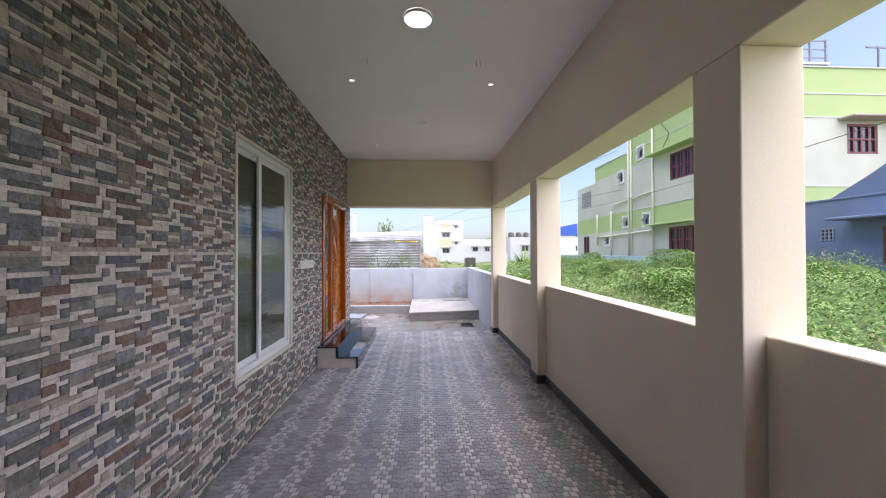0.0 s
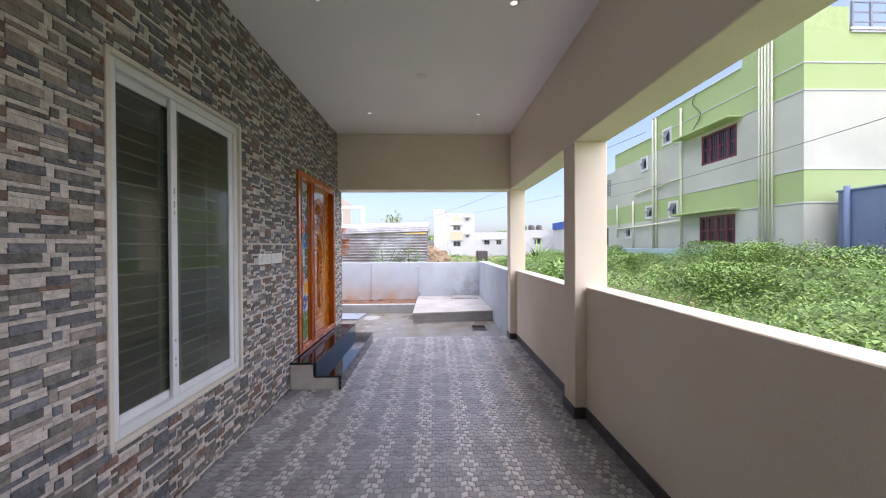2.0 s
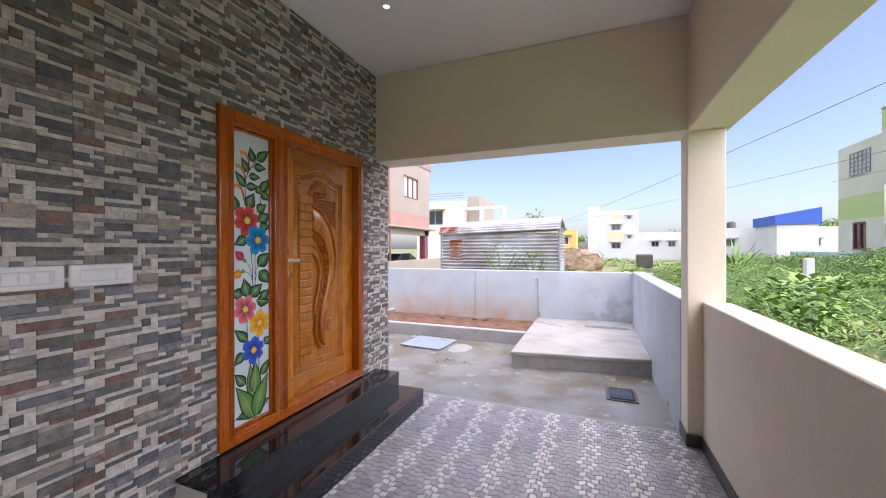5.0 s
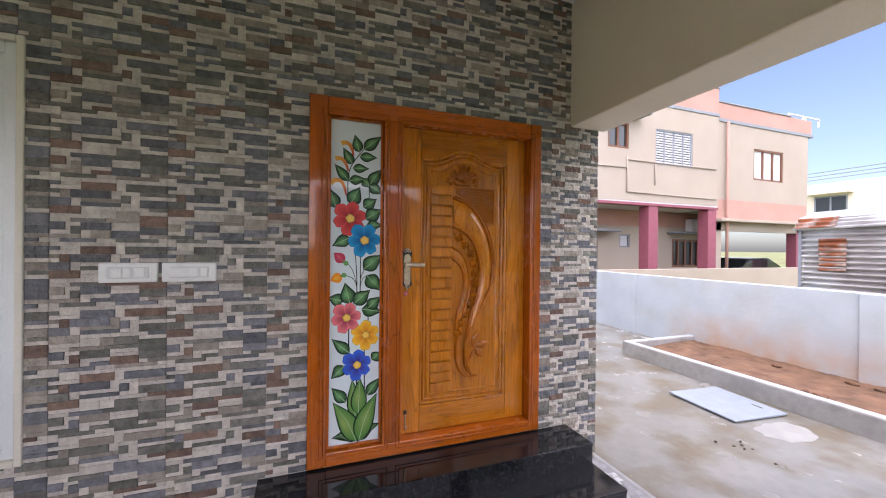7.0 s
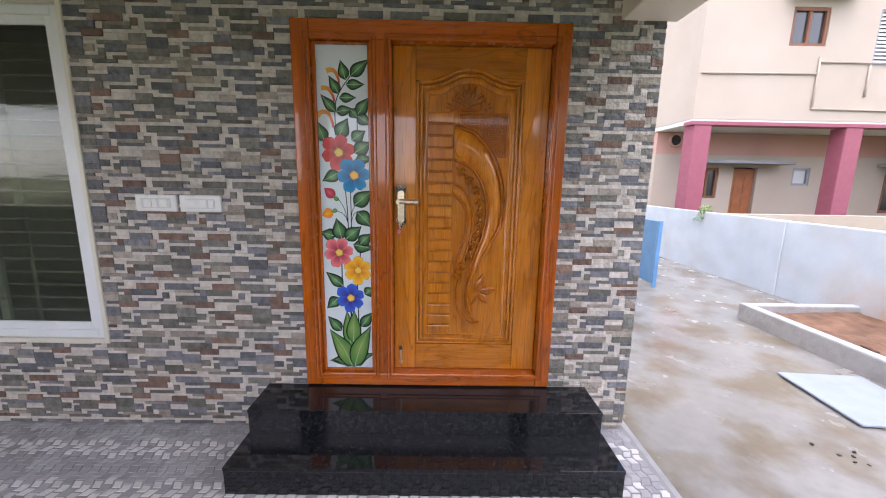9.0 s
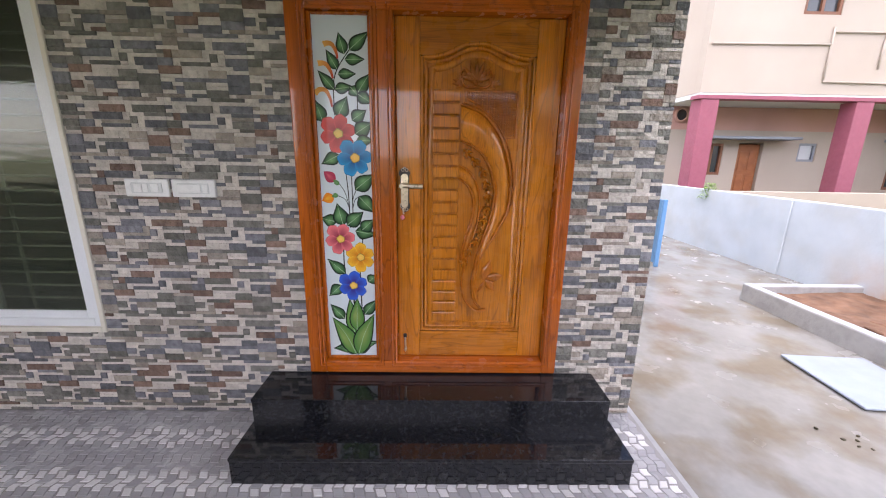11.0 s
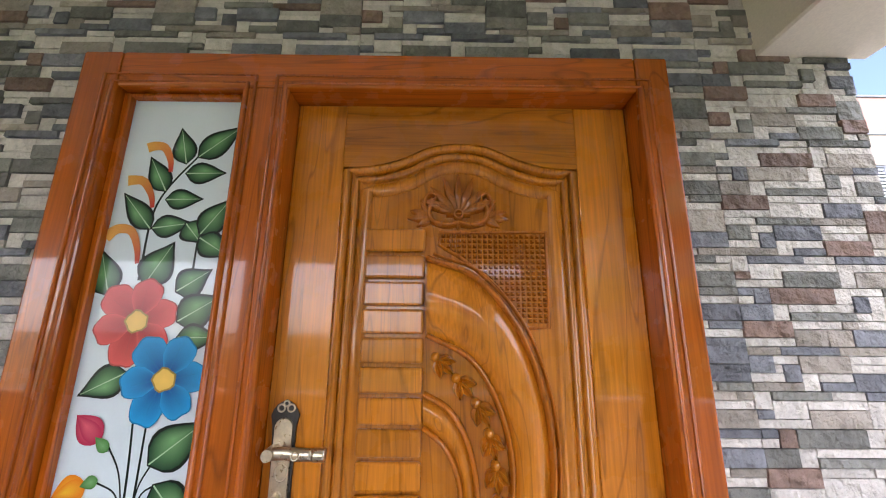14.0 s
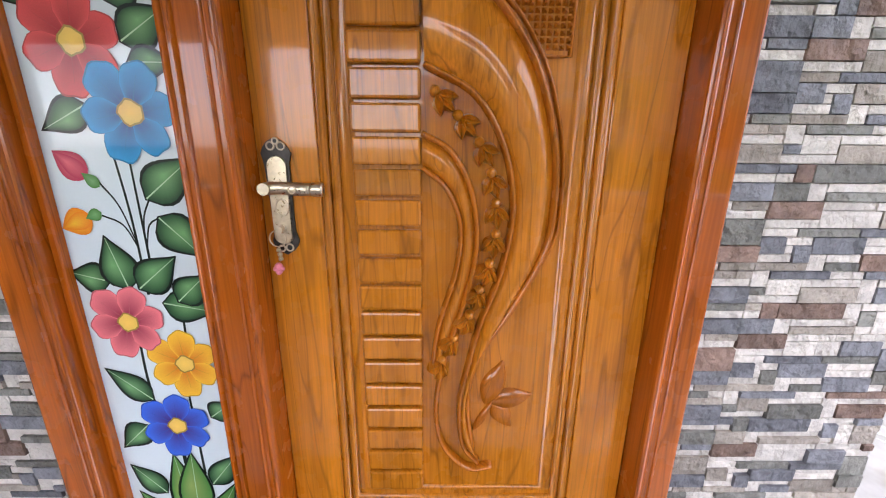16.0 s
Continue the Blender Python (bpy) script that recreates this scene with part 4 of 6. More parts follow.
# crown
bm = bmesh.new()
for k in range(-3, 4):
    ang = math.pi / 2 - k * 0.36
    petal(bm, (6.751 + 0.005 * k, 2.000), (6.751 + math.cos(ang) * 0.112, 1.998 + math.sin(ang) * (0.112 - 0.004 * k * k)), 0.024, XP, 0.032, 9)
for s in (-1, 1):
    bead(bm, smooth_path([(6.751, 1.972), (6.751 + s * 0.035, 1.966), (6.751 + s * 0.070, 1.980), (6.751 + s * 0.074, 2.012), (6.751 + s * 0.054, 2.020), (6.751 + s * 0.045, 2.004)], 0.005), XP, 0.015, 0.028)
    bead(bm, smooth_path([(6.751 + s * 0.070, 1.985), (6.751 + s * 0.088, 2.020), (6.751 + s * 0.076, 2.050), (6.751 + s * 0.058, 2.044), (6.751 + s * 0.062, 2.030)], 0.005), XP, 0.012, 0.024)
    for dy, dz, w in ((0.126, 2.006, 0.022), (0.132, 1.984, 0.020), (0.108, 1.962, 0.018), (0.098, 2.026, 0.018)):
        petal(bm, (6.751 + s * 0.066, 1.984), (6.751 + s * dy, dz), w, XP, 0.026)
bead(bm, [Vector((6.720, 1.994)), Vector((6.782, 1.994))], XP, 0.010, 0.024)
petal(bm, (6.751, 1.988), (6.751, 1.955), 0.022, XP, 0.022)
bead(bm, [Vector((6.751 + math.cos(k * 0.52) * 0.011, 1.992 + math.sin(k * 0.52) * 0.011)) for k in range(12)], XP + 0.01, 0.008, 0.020, closed=True)
leaf_parts.append(part("carved_crown", bm, TEAK_C, smooth=True))
# lattice corner
edge = smooth_path([(6.921, 1.708), (6.863, 1.789), (6.771, 1.872), (6.702, 1.914)], 0.02)
loop = [Vector((6.702, 1.948)), Vector((6.977, 1.951)), Vector((6.973, 1.708))] + edge
bm = bmesh.new()
bead(bm, loop, XP, 0.010, 0.010, closed=True)
leaf_parts.append(part("lattice_border", bm, TEAK_C, smooth=True))


def inside(q, poly):
    ok = False
    for i in range(len(poly)):
        a, b2 = poly[i], poly[i - 1]
        if (a[1] > q[1]) != (b2[1] > q[1]) and q[0] < (b2[0] - a[0]) * (q[1] - a[1]) / (b2[1] - a[1]) + a[0]:
            ok = not ok
    return ok


small = [(6.838 + (p[0] - 6.838) * 0.955 + 0.004, 1.83 + (p[1] - 1.83) * 0.95 + 0.003) for p in loop]
bm = bmesh.new()
for i in range(20):
    for j in range(18):
        c = (6.713 + i * 0.0134, 1.939 - j * 0.0134)
        if inside(c, small):
            h = 0.0048
            vs = [bm.verts.new((XP + 0.0005, c[0] + a * h, c[1] + q * h)) for a, q in ((-1, -1), (1, -1), (1, 1), (-1, 1))]
            tp = [bm.verts.new((XP + 0.011, c[0] + a * h * 0.45, c[1] + q * h * 0.45)) for a, q in ((-1, -1), (1, -1), (1, 1), (-1, 1))]
            for k in range(4):
                bm.faces.new((vs[k], vs[(k + 1) % 4], tp[(k + 1) % 4], tp[k]))
            bm.faces.new(tp)
leaf_parts.append(part("lattice", bm, TEAK_C, label="square studded lattice carving"))
adopt(door, *leaf_parts)

# handle, keys and bolt
handle = part("door_handle", (lambda m: (plate(m, [tuple(p) for p in smooth_path([(6.361, 1.545), (6.378, 1.535), (6.393, 1.512), (6.388, 1.49), (6.388, 1.345), (6.394, 1.322), (6.382, 1.300), (6.366, 1.290), (6.346, 1.300), (6.336, 1.322), (6.341, 1.345), (6.335, 1.49), (6.330, 1.512), (6.343, 1.535)], 0.012, True)], XL, XL + 0.006), m)[1])(bmesh.new()), DARKMETAL, label="antique silver lever handle on an ornate dark plate")
adopt(door, handle)
sub = []
bm = bmesh.new()
plate(bm, [(6.362 + math.cos(a) * 0.0205, (1.487 if math.sin(a) >= 0 else 1.335) + math.sin(a) * 0.0205) for a in [k * math.pi / 10 for k in range(20)]], XL + 0.006, XL + 0.011, 0.002)
sub.append(part("back_plate", bm, SILVER))
bm = bmesh.new()
bead(bm, smooth_path([(6.351, 1.441), (6.375, 1.443), (6.41, 1.440), (6.440, 1.440)], 0.01), XL + 0.038, 0.026, 0.010, sides=8)
bead(bm, smooth_path([(6.440, 1.440), (6.375, 1.443), (6.351, 1.441)], 0.01), XL + 0.039, 0.026, -0.008, sides=8)
bead(bm, smooth_path([(6.442, 1.440), (6.454, 1.440), (6.466, 1.440)], 0.004), XL + 0.037, 0.029, 0.014, sides=8)
bead(bm, smooth_path([(6.466, 1.440), (6.454, 1.440), (6.442, 1.440)], 0.004), XL + 0.038, 0.029, -0.010, sides=8)
sub.append(part("lever", bm, SILVER, smooth=True))
bm = bmesh.new()
bmesh.ops.create_cone(bm, cap_ends=True, segments=20, radius1=0.014, radius2=0.0125, depth=0.045, matrix=pose(XL + 0.030, 6.348, 1.441, 0, 90, 0))
sub.append(part("rose", bm, SILVER))
bm = bmesh.new()
for cy, cz, r in ((6.352, 1.527, 0.008), (6.374, 1.527, 0.008), (6.363, 1.537, 0.006), (6.372, 1.307, 0.008), (6.355, 1.305, 0.007), (6.366, 1.398, 0.014), (6.362, 1.352, 0.008), (6.405, 1.440, 0.008)):
    ring = [Vector((cy + math.cos(k * 0.52) * r, cz + math.sin(k * 0.52) * r * (1.3 if r == 0.014 else 1))) for k in range(12)]
    bead(bm, ring, XL + (0.006 if cz > 1.5 or cz < 1.32 else 0.0115 if cy < 6.4 else 0.048), 0.004, 0.003, closed=True)
sub.append(part("scrollwork", bm, SILVER, smooth=True))
adopt(handle, *sub)
key_bunch = thing("key_ring", XL + 0.02, 6.36, 1.33, "steel key ring with a pink charm hanging in the lock", "keys")
bm = bmesh.new()
bmesh.ops.create_cone(bm, cap_ends=True, segments=10, radius1=0.008, radius2=0.008, depth=0.022, matrix=pose(XL + 0.022, 6.362, 1.352, 0, 90, 0))
adopt(key_bunch, part("key", bm, SILVER))
bm = bmesh.new()
bead(bm, [Vector((6.356 + math.cos(k * 0.4) * 0.018, 1.332 + math.sin(k * 0.4) * 0.018)) for k in range(16)], XL + 0.026, 0.003, 0.003, closed=True)
adopt(key_bunch, part("ring", bm, SILVER, smooth=True))
bm = bmesh.new()
for z in (1.306, 1.296, 1.286):
    bmesh.ops.create_icosphere(bm, subdivisions=1, radius=0.006, matrix=pose(XL + 0.024, 6.354 + 0.003 * math.sin(z * 700), z))
adopt(key_bunch, part("chain", bm, SILVER))
bm = bmesh.new()
for dy, z, r in ((0, 1.268, 0.009), (-0.007, 1.262, 0.006), (0.007, 1.262, 0.006), (0, 1.255, 0.007)):
    bmesh.ops.create_icosphere(bm, subdivisions=2, radius=r, matrix=pose(XL + 0.024, 6.350 + dy, z))
adopt(key_bunch, part("charm", bm, PINKPLASTIC, smooth=True))
bolt = thing("tower_bolt", XL, 6.357, 0.46, "small chrome bolt on the foot of the door", "bolt")
adopt(bolt, box("socket", XL, XL + 0.010, 6.347, 6.368, 0.505, 0.530, DARKMETAL, bevel=0.003))
bm = bmesh.new()
bead(bm, smooth_path([(6.357, 0.505), (6.358, 0.46), (6.359, 0.435)], 0.01), XL, 0.012, 0.010)
bead(bm, smooth_path([(6.359, 0.437), (6.359, 0.42), (6.359, 0.405)], 0.004), XL, 0.020, 0.016, taper=True)
adopt(bolt, part("knob", bm, SILVER, smooth=True))

# ---- granite steps ----
steps = thing("entrance_steps", 0.27, 6.54, 0, "two polished black granite steps with plastered sides", "steps")
WHITEPL = material("step_plaster", (0.66, 0.62, 0.56), 0.8, bump=0.3, bump_scale=50, spots=0.1, spot_scale=8)
adopt(steps,
      box("core", 0.001, 0.515, 5.555, 7.515, -0.003, 0.128, WHITEPL, bevel=0.004),
      box("upper_core", 0.001, 0.245, 5.555, 7.505, 0.129, 0.268, WHITEPL, bevel=0.004),
      box("tread", 0.255, 0.548, 5.535, 7.545, 0.1295, 0.150, GRANITE, bevel=0.003, seg=2, label="polished black granite tread"),
      box("riser", 0.516, 0.545, 5.538, 7.542, -0.003, 0.1285, GRANITE, bevel=0.001),
      box("upper_tread", 0.002, 0.283, 5.535, 7.530, 0.2695, 0.291, GRANITE, bevel=0.003, seg=2, label="polished black granite tread"),
      box("upper_riser", 0.246, 0.280, 5.538, 7.527, 0.1505, 0.2690, GRANITE, bevel=0.001))

# ---- houses around ----
def banded(name, base, bands, paint):
    """Paint with horizontal bands of a second colour between heights."""
    m = material(name, base, 0.8, bump=0.1, bump_scale=10, spots=0.05, spot_scale=0.7, stain=tuple(c * 0.7 for c in base), stain_amount=0.25, stain_scale=0.5)
    n, link = m.node_tree.nodes, m.node_tree.links.new
    b = n["Principled BSDF"]
    old = b.inputs["Base Color"].links[0].from_socket
    geo, sep = n.new("ShaderNodeNewGeometry"), n.new("ShaderNodeSeparateXYZ")
    link(geo.outputs["Position"], sep.inputs[0])
    for lo, hi in bands:
        c = n.new("ShaderNodeMath")
        c.operation = "COMPARE"
        c.inputs[1].default_value, c.inputs[2].default_value = (lo + hi) / 2, (hi - lo) / 2
        link(sep.outputs["Z"], c.inputs[0])
        mx = n.new("ShaderNodeMix")
        mx.data_type = "RGBA"
        mx.inputs["B"].default_value = (*paint, 1)
        link(c.outputs[0], mx.inputs["Factor"]), link(old, mx.inputs["A"])
        old = mx.outputs["Result"]
    link(old, b.inputs["Base Color"])
    return m


MAROON = material("maroon_paint", (0.14, 0.022, 0.035), 0.5, spots=0.1)
PINKP = material("pink_paint", (0.46, 0.27, 0.225), 0.8, spots=0.06, spot_scale=0.8)
GREYT = material("grey_trim_paint", (0.24, 0.26, 0.30), 0.7, spots=0.08)
WINE = material("wine_paint", (0.27, 0.075, 0.11), 0.6, spots=0.06)
WHITEW = material("white_house_paint", (0.58, 0.59, 0.60), 0.8, spots=0.05, spot_scale=0.4, stain=(0.5, 0.5, 0.48), stain_amount=0.25, stain_scale=0.3)
BEIGE = material("beige_paint", (0.62, 0.52, 0.36), 0.8, spots=0.05, spot_scale=0.6)
PEACH = material("peach_paint", (0.40, 0.345, 0.292), 0.8, bump=0.1, bump_scale=8, spots=0.05, spot_scale=0.6, stain=(0.37, 0.30, 0.24), stain_amount=0.25, stain_scale=0.4)
LIME = (0.39, 0.50, 0.22)
GREENW = banded("pale_lime_bands", (0.54, 0.56, 0.47), ((2.80, 3.82), (6.22, 9.0)), LIME)
LIMEP = material("lime_paint", LIME, 0.8, spots=0.06)
TEAL = material("pale_teal_paint", (0.42, 0.58, 0.60), 0.8, spots=0.08, stain=(0.3, 0.4, 0.38), stain_amount=0.4, stain_scale=0.6)
# near-black colour that stands in for the shade inside houses and the vent
PAINTED_DARK = material("painted_darkness", (0.03, 0.03, 0.032), 0.9)
PANE = material("dark_pane", (0.035, 0.04, 0.045), 0.08, coat=0.3)
BROWNW = material("brown_window_wood", (0.17, 0.065, 0.03), 0.5, spots=0.1)
BLIND = material("white_blind", (0.55, 0.57, 0.60), 0.6)
BLUEH = material("slate_blue_paint", (0.16, 0.215, 0.34), 0.8, bump=0.15, bump_scale=6, spots=0.08, spot_scale=0.8, stain=(0.2, 0.24, 0.32), stain_amount=0.3, stain_scale=0.6)


def oriented(axis, face, out, d0_, d1_, a0, a1, z0, z1):
    """Box limits from depth (outwards), span along the wall and height."""
    p, q = sorted((face + out * d0_, face + out * d1_))
    return (p, q, a0, a1, z0, z1) if axis == "x" else (a0, a1, p, q, z0, z1)


def facade_window(house, axis, face, out, a0, a1, z0, z1, fm, pm, nx=2, nz=1, t=0.06, rails=0):
    bm = bmesh.new()
    for u0, u1, v0, v1 in ((a0, a0 + t, z0, z1), (a1 - t, a1, z0, z1), (a0 + t, a1 - t, z0, z0 + t), (a0 + t, a1 - t, z1 - t, z1)):
        add_box(bm, *oriented(axis, face, out, -0.10, -0.02, u0, u1, v0, v1))
    win = part("window", bm, fm, label="framed window with dark panes")
    adopt(house, win)
    adopt(win, box("pane", *oriented(axis, face, out, -0.09, -0.075, a0 + t, a1 - t, z0 + t, z1 - t), pm, bevel=0))
    for k in range(1, nx):
        c = a0 + (a1 - a0) * k / nx
        adopt(win, box("mullion", *oriented(axis, face, out, -0.074, -0.025, c - t * 0.45, c + t * 0.45, z0 + t, z1 - t), fm, bevel=0))
    for k in range(1, nz):
        c = z0 + (z1 - z0) * k / nz
        adopt(win, box("transom", *oriented(axis, face, out, -0.074, -0.028, a0 + t, a1 - t, c - t * 0.4, c + t * 0.4), fm, bevel=0))
    for k in range(rails):
        z = z0 + t + (z1 - z0 - 2 * t) * (k + 0.5) / rails
        adopt(win, box("louvre", *oriented(axis, face, out, -0.07, -0.045, a0 + t, a1 - t, z - 0.022, z + 0.022), BLIND, bevel=0))


# green house
SASH = material("dark_sash", (0.10, 0.095, 0.105), 0.3, spots=0.1)
green = thing("green_house", 17, 18, -0.36, "two-storey pale lime house with green bands", "house")
gx, gy = 12.79, 12.63
gw = [(15.13, 16.97, 4.83, 6.05), (15.20, 17.09, 1.55, 2.69), (19.0, 19.5, 6.45, 7.05), (20.95, 21.4, 5.55, 6.15), (18.52, 19.03, 2.90, 3.50), (20.4, 20.95, 2.98, 3.50), (22.6, 23.05, 2.0, 2.5), (25.3, 26.2, 1.45, 2.65)]
adopt(green, holed("wall", "y", gy, 20.45, gx, gx + 0.22, -0.36, 7.95, [h for h in gw if h[1] < 20.4], GREENW))
adopt(green, holed("wall", "y", 20.452, 24.4, gx, gx + 0.22, -0.36, 7.05, [h for h in gw if 20.4 <= h[0] and h[1] < 24], GREENW))
adopt(green, holed("wall", "y", 24.402, 27.2, gx, gx + 0.22, -0.36, 6.1, [h for h in gw if h[0] > 24], GREENW))
adopt(green, holed("wall", "x", gx + 0.222, 22.0, gy, gy + 0.22, -0.36, 7.95, [(16.23, 17.37, 4.96, 6.01)], GREENW))
adopt(green, box("raised_parapet", gx + 0.001, gx + 0.2, gy + 0.001, 14.9, 7.951, 8.75, LIMEP, bevel=0), box("raised_parapet", gx + 0.201, 14.2, gy + 0.001, gy + 0.2, 7.951, 8.75, LIMEP, bevel=0))
# solid blocks coloured black in place of unlit rooms
adopt(green, box("interior", gx + 0.5, 22, gy + 0.5, 20.4, -0.36, 7.6, PAINTED_DARK, bevel=0), box("interior", gx + 0.5, 22, 20.41, 27.1, -0.36, 5.9, PAINTED_DARK, bevel=0))
for h in gw[:2]:
    facade_window(green, "x", gx, -1, *h, MAROON, PANE, 4, 2, 0.09)
    adopt(green, box("sunshade", gx - 0.55, gx - 0.001, h[0] - 0.25, h[1] + 1.1, h[3] + 0.12, h[3] + 0.20, GREENW if h[3] < 4 else LIMEP, bevel=0.02))
    for k in range(8):
        c = h[0] + 0.14 + (h[1] - h[0] - 0.28) * k / 7
        adopt(green, box("window_bar", gx + 0.01, gx + 0.028, c - 0.018, c + 0.018, h[2] + 0.1, h[3] - 0.1, MAROON, bevel=0))
for h in gw[2:7]:
    facade_window(green, "x", gx, -1, *h, WHITEW, PANE, 1, 1, 0.07)
    bm = bmesh.new()
    v = [bm.verts.new(p) for p in ((gx - 0.02, h[0] + 0.07, h[3] - 0.08), (gx - 0.02, h[1] - 0.07, h[3] - 0.08), (gx - 0.17, h[1] - 0.07, h[2] + 0.26), (gx - 0.17, h[0] + 0.07, h[2] + 0.26))]
    w = [bm.verts.new(q.co + Vector((-0.02, 0, -0.02))) for q in v]
    bm.faces.new(v), bm.faces.new(list(reversed(w)))
    for k in range(4):
        bm.faces.new((v[k], w[k], w[(k + 1) % 4], v[(k + 1) % 4]))
    adopt(green, part("tilted_sash", bm, SASH))
    bm = bmesh.new()
    for u0, u1, v0, v1 in ((h[0] - 0.09, h[0] - 0.001, h[2] - 0.09, h[3] + 0.09), (h[1] + 0.001, h[1] + 0.09, h[2] - 0.09, h[3] + 0.09), (h[0], h[1], h[2] - 0.09, h[2] - 0.001), (h[0], h[1], h[3] + 0.001, h[3] + 0.09)):
        add_box(bm, gx - 0.045, gx - 0.001, u0, u1, v0, v1)
    adopt(green, part("window_surround", bm, UPVC))
facade_window(green, "x", gx, -1, *gw[7], MAROON, PANE, 2, 1, 0.08)
facade_window(green, "y", gy, -1, 16.23, 17.37, 4.96, 6.01, MAROON, PANE, 4, 2, 0.08)
adopt(green, box("sunshade", 15.9, 18.3, gy - 0.5, gy - 0.001, 6.12, 6.2, PEACH, bevel=0.02))
for z in (2.80, 3.82, 6.22, 7.05):
    adopt(green, box("groove_trim", gx - 0.025, gx - 0.0005, gy - 0.025, 20.4, z - 0.02, z + 0.02, WHITEW, bevel=0.004), box("groove_trim", gx, 22, gy - 0.025, gy - 0.0005, z - 0.02, z + 0.02, WHITEW, bevel=0.004))
adopt(green, box("coping", gx - 0.05, gx + 0.26, 14.92, 20.5, 7.952, 8.0, WHITEW, bevel=0.01), box("coping", gx - 0.05, gx + 0.26, 20.55, 24.4, 7.052, 7.1, WHITEW, bevel=0.01), box("coping", 14.25, 22, gy - 0.05, gy + 0.26, 7.952, 8.0, WHITEW, bevel=0.01))
PVCP = material("cream_pvc_pipe", (0.72, 0.73, 0.56), 0.5)
for y, z0, z1, r in ((13.62, 1.2, 8.6, 0.03), (13.74, 1.2, 8.6, 0.03), (13.86, 1.2, 8.6, 0.03), (13.98, 1.2, 8.6, 0.03), (14.10, 1.2, 8.6, 0.03), (20.05, 1.2, 7.9, 0.05), (20.3, 1.2, 7.9, 0.05), (18.15, 1.2, 7.7, 0.05), (22.2, 1.2, 4.0, 0.05), (24.0, 2.0, 4.0, 0.05)):
    bm = bmesh.new()
    tube(bm, [(gx - 0.08, y, z0), (gx - 0.08, y, z1)], r)
    adopt(green, part("drain_pipe", bm, PVCP, smooth=True))
for z, a, b2 in ((2.62, 18.3, 24.0), (4.55, 18.2, 20.0), (4.45, 20.3, 22.0)):
    bm = bmesh.new()
    tube(bm, [(gx - 0.1, a, z), (gx - 0.1, b2, z - 0.12)], 0.045)
    adopt(green, part("cross_pipe", bm, PVCP, smooth=True))
bm = bmesh.new()
tube(bm, [(gx - 0.05, 17.2 + 0.25 * math.sin(k * 0.9), 8.0 - k * 0.19) for k in range(10)], 0.016, 6)
adopt(green, part("black_cable", bm, SKIRT, smooth=True))
bm = bmesh.new()
for k in range(6):
    add_box(bm, gx - 0.03, gx - 0.005, 25.0 + k * 0.26, 25.06 + k * 0.26, 4.7, 5.7)
    add_box(bm, gx - 0.032, gx - 0.006, 25.0, 26.36, 4.7 + k * 0.19, 4.75 + k * 0.19)
adopt(green, part("balcony_screen", bm, GREYT))
# roof things of the green house
rail = thing("roof_railing", 15.2, 13.2, 7.95, "thin metal railing on the green house roof", "railing")
for x in (14.6, 15.2, 15.8):
    for y in (12.9, 14.0):
        adopt(rail, box("post", x - 0.03, x + 0.03, y - 0.03, y + 0.03, 7.6, 9.1, GREYT, bevel=0))
for z in (8.45, 8.75, 9.06):
    for y in (12.9, 14.0):
        adopt(rail, box("bar", 14.6, 15.8, y - 0.02, y + 0.02, z - 0.02, z + 0.02, GREYT, bevel=0))
adopt(rail, box("tank_shelf", 14.5, 15.9, 12.85, 14.05, 8.2, 8.28, WHITEW, bevel=0))
for p, q in (((18.6, 13.5), 7.95), ((-7.6, 20.3), 6.6)):
    an = thing("tv_antenna", p[0], p[1], q, "thin metal aerial pole on a house roof", "antenna")
    adopt(an, box("mast", p[0] - 0.03, p[0] + 0.03, p[1] - 0.03, p[1] + 0.03, q - 0.3, q + 1.3, GREYT, bevel=0), box("crossbar", p[0] - 0.5, p[0] + 0.5, p[1] - 0.02, p[1] + 0.02, q + 1.26, q + 1.32, GREYT, bevel=0))
tagged(box("compound_wall", 12.1, 12.25, 12.9, 30, -0.36, 1.36, TEAL, bevel=0.01), "pale teal compound wall before the green house", "wall", kind="structure")

# blue house
blue = thing("blue_house", 15, 10, -0.36, "slate blue single-storey house beside the lime house", "house")
bx = 13.5
adopt(blue, holed("wall", "y", 6.0, 12.3, bx, bx + 0.2, -0.36, 3.05, [(10.75, 11.15, 1.85, 2.25), (8.6, 9.6, 1.2, 2.2)], BLUEH))
# the block behind this wall has the room's darkness in its colour
adopt(blue, box("interior", bx + 0.4, 18, 6.1, 12.2, -0.36, 2.9, PAINTED_DARK, bevel=0), box("end_wall", bx + 0.21, 18, 12.1, 12.3, -0.36, 3.05, BLUEH, bevel=0))
bm = bmesh.new()
pr = [(11.6, 3.051), (6.0, 3.051), (6.0, 4.15), (9.9, 4.0), (10.3, 3.75)]
lo = [bm.verts.new((bx + 0.6, *p)) for p in pr]
hi = [bm.verts.new((bx + 0.8, *p)) for p in pr]
bm.faces.new(lo), bm.faces.new(list(reversed(hi)))
for k in range(5):
    bm.faces.new((lo[k], hi[k], hi[(k + 1) % 5], lo[(k + 1) % 5]))
adopt(blue, part("stair_gable", bm, BLUEH))
adopt(blue, box("coping", bx - 0.04, bx + 0.24, 6.0, 12.34, 3.052, 3.11, BLUEH, bevel=0.01), box("sunshade", bx - 0.7, bx - 0.001, 6.0, 10.4, 2.42, 2.50, BLUEH, bevel=0.02))
facade_window(blue, "x", bx, -1, 8.6, 9.6, 1.2, 2.2, BROWNW, PANE, 2, 1, 0.08)
bm = bmesh.new()
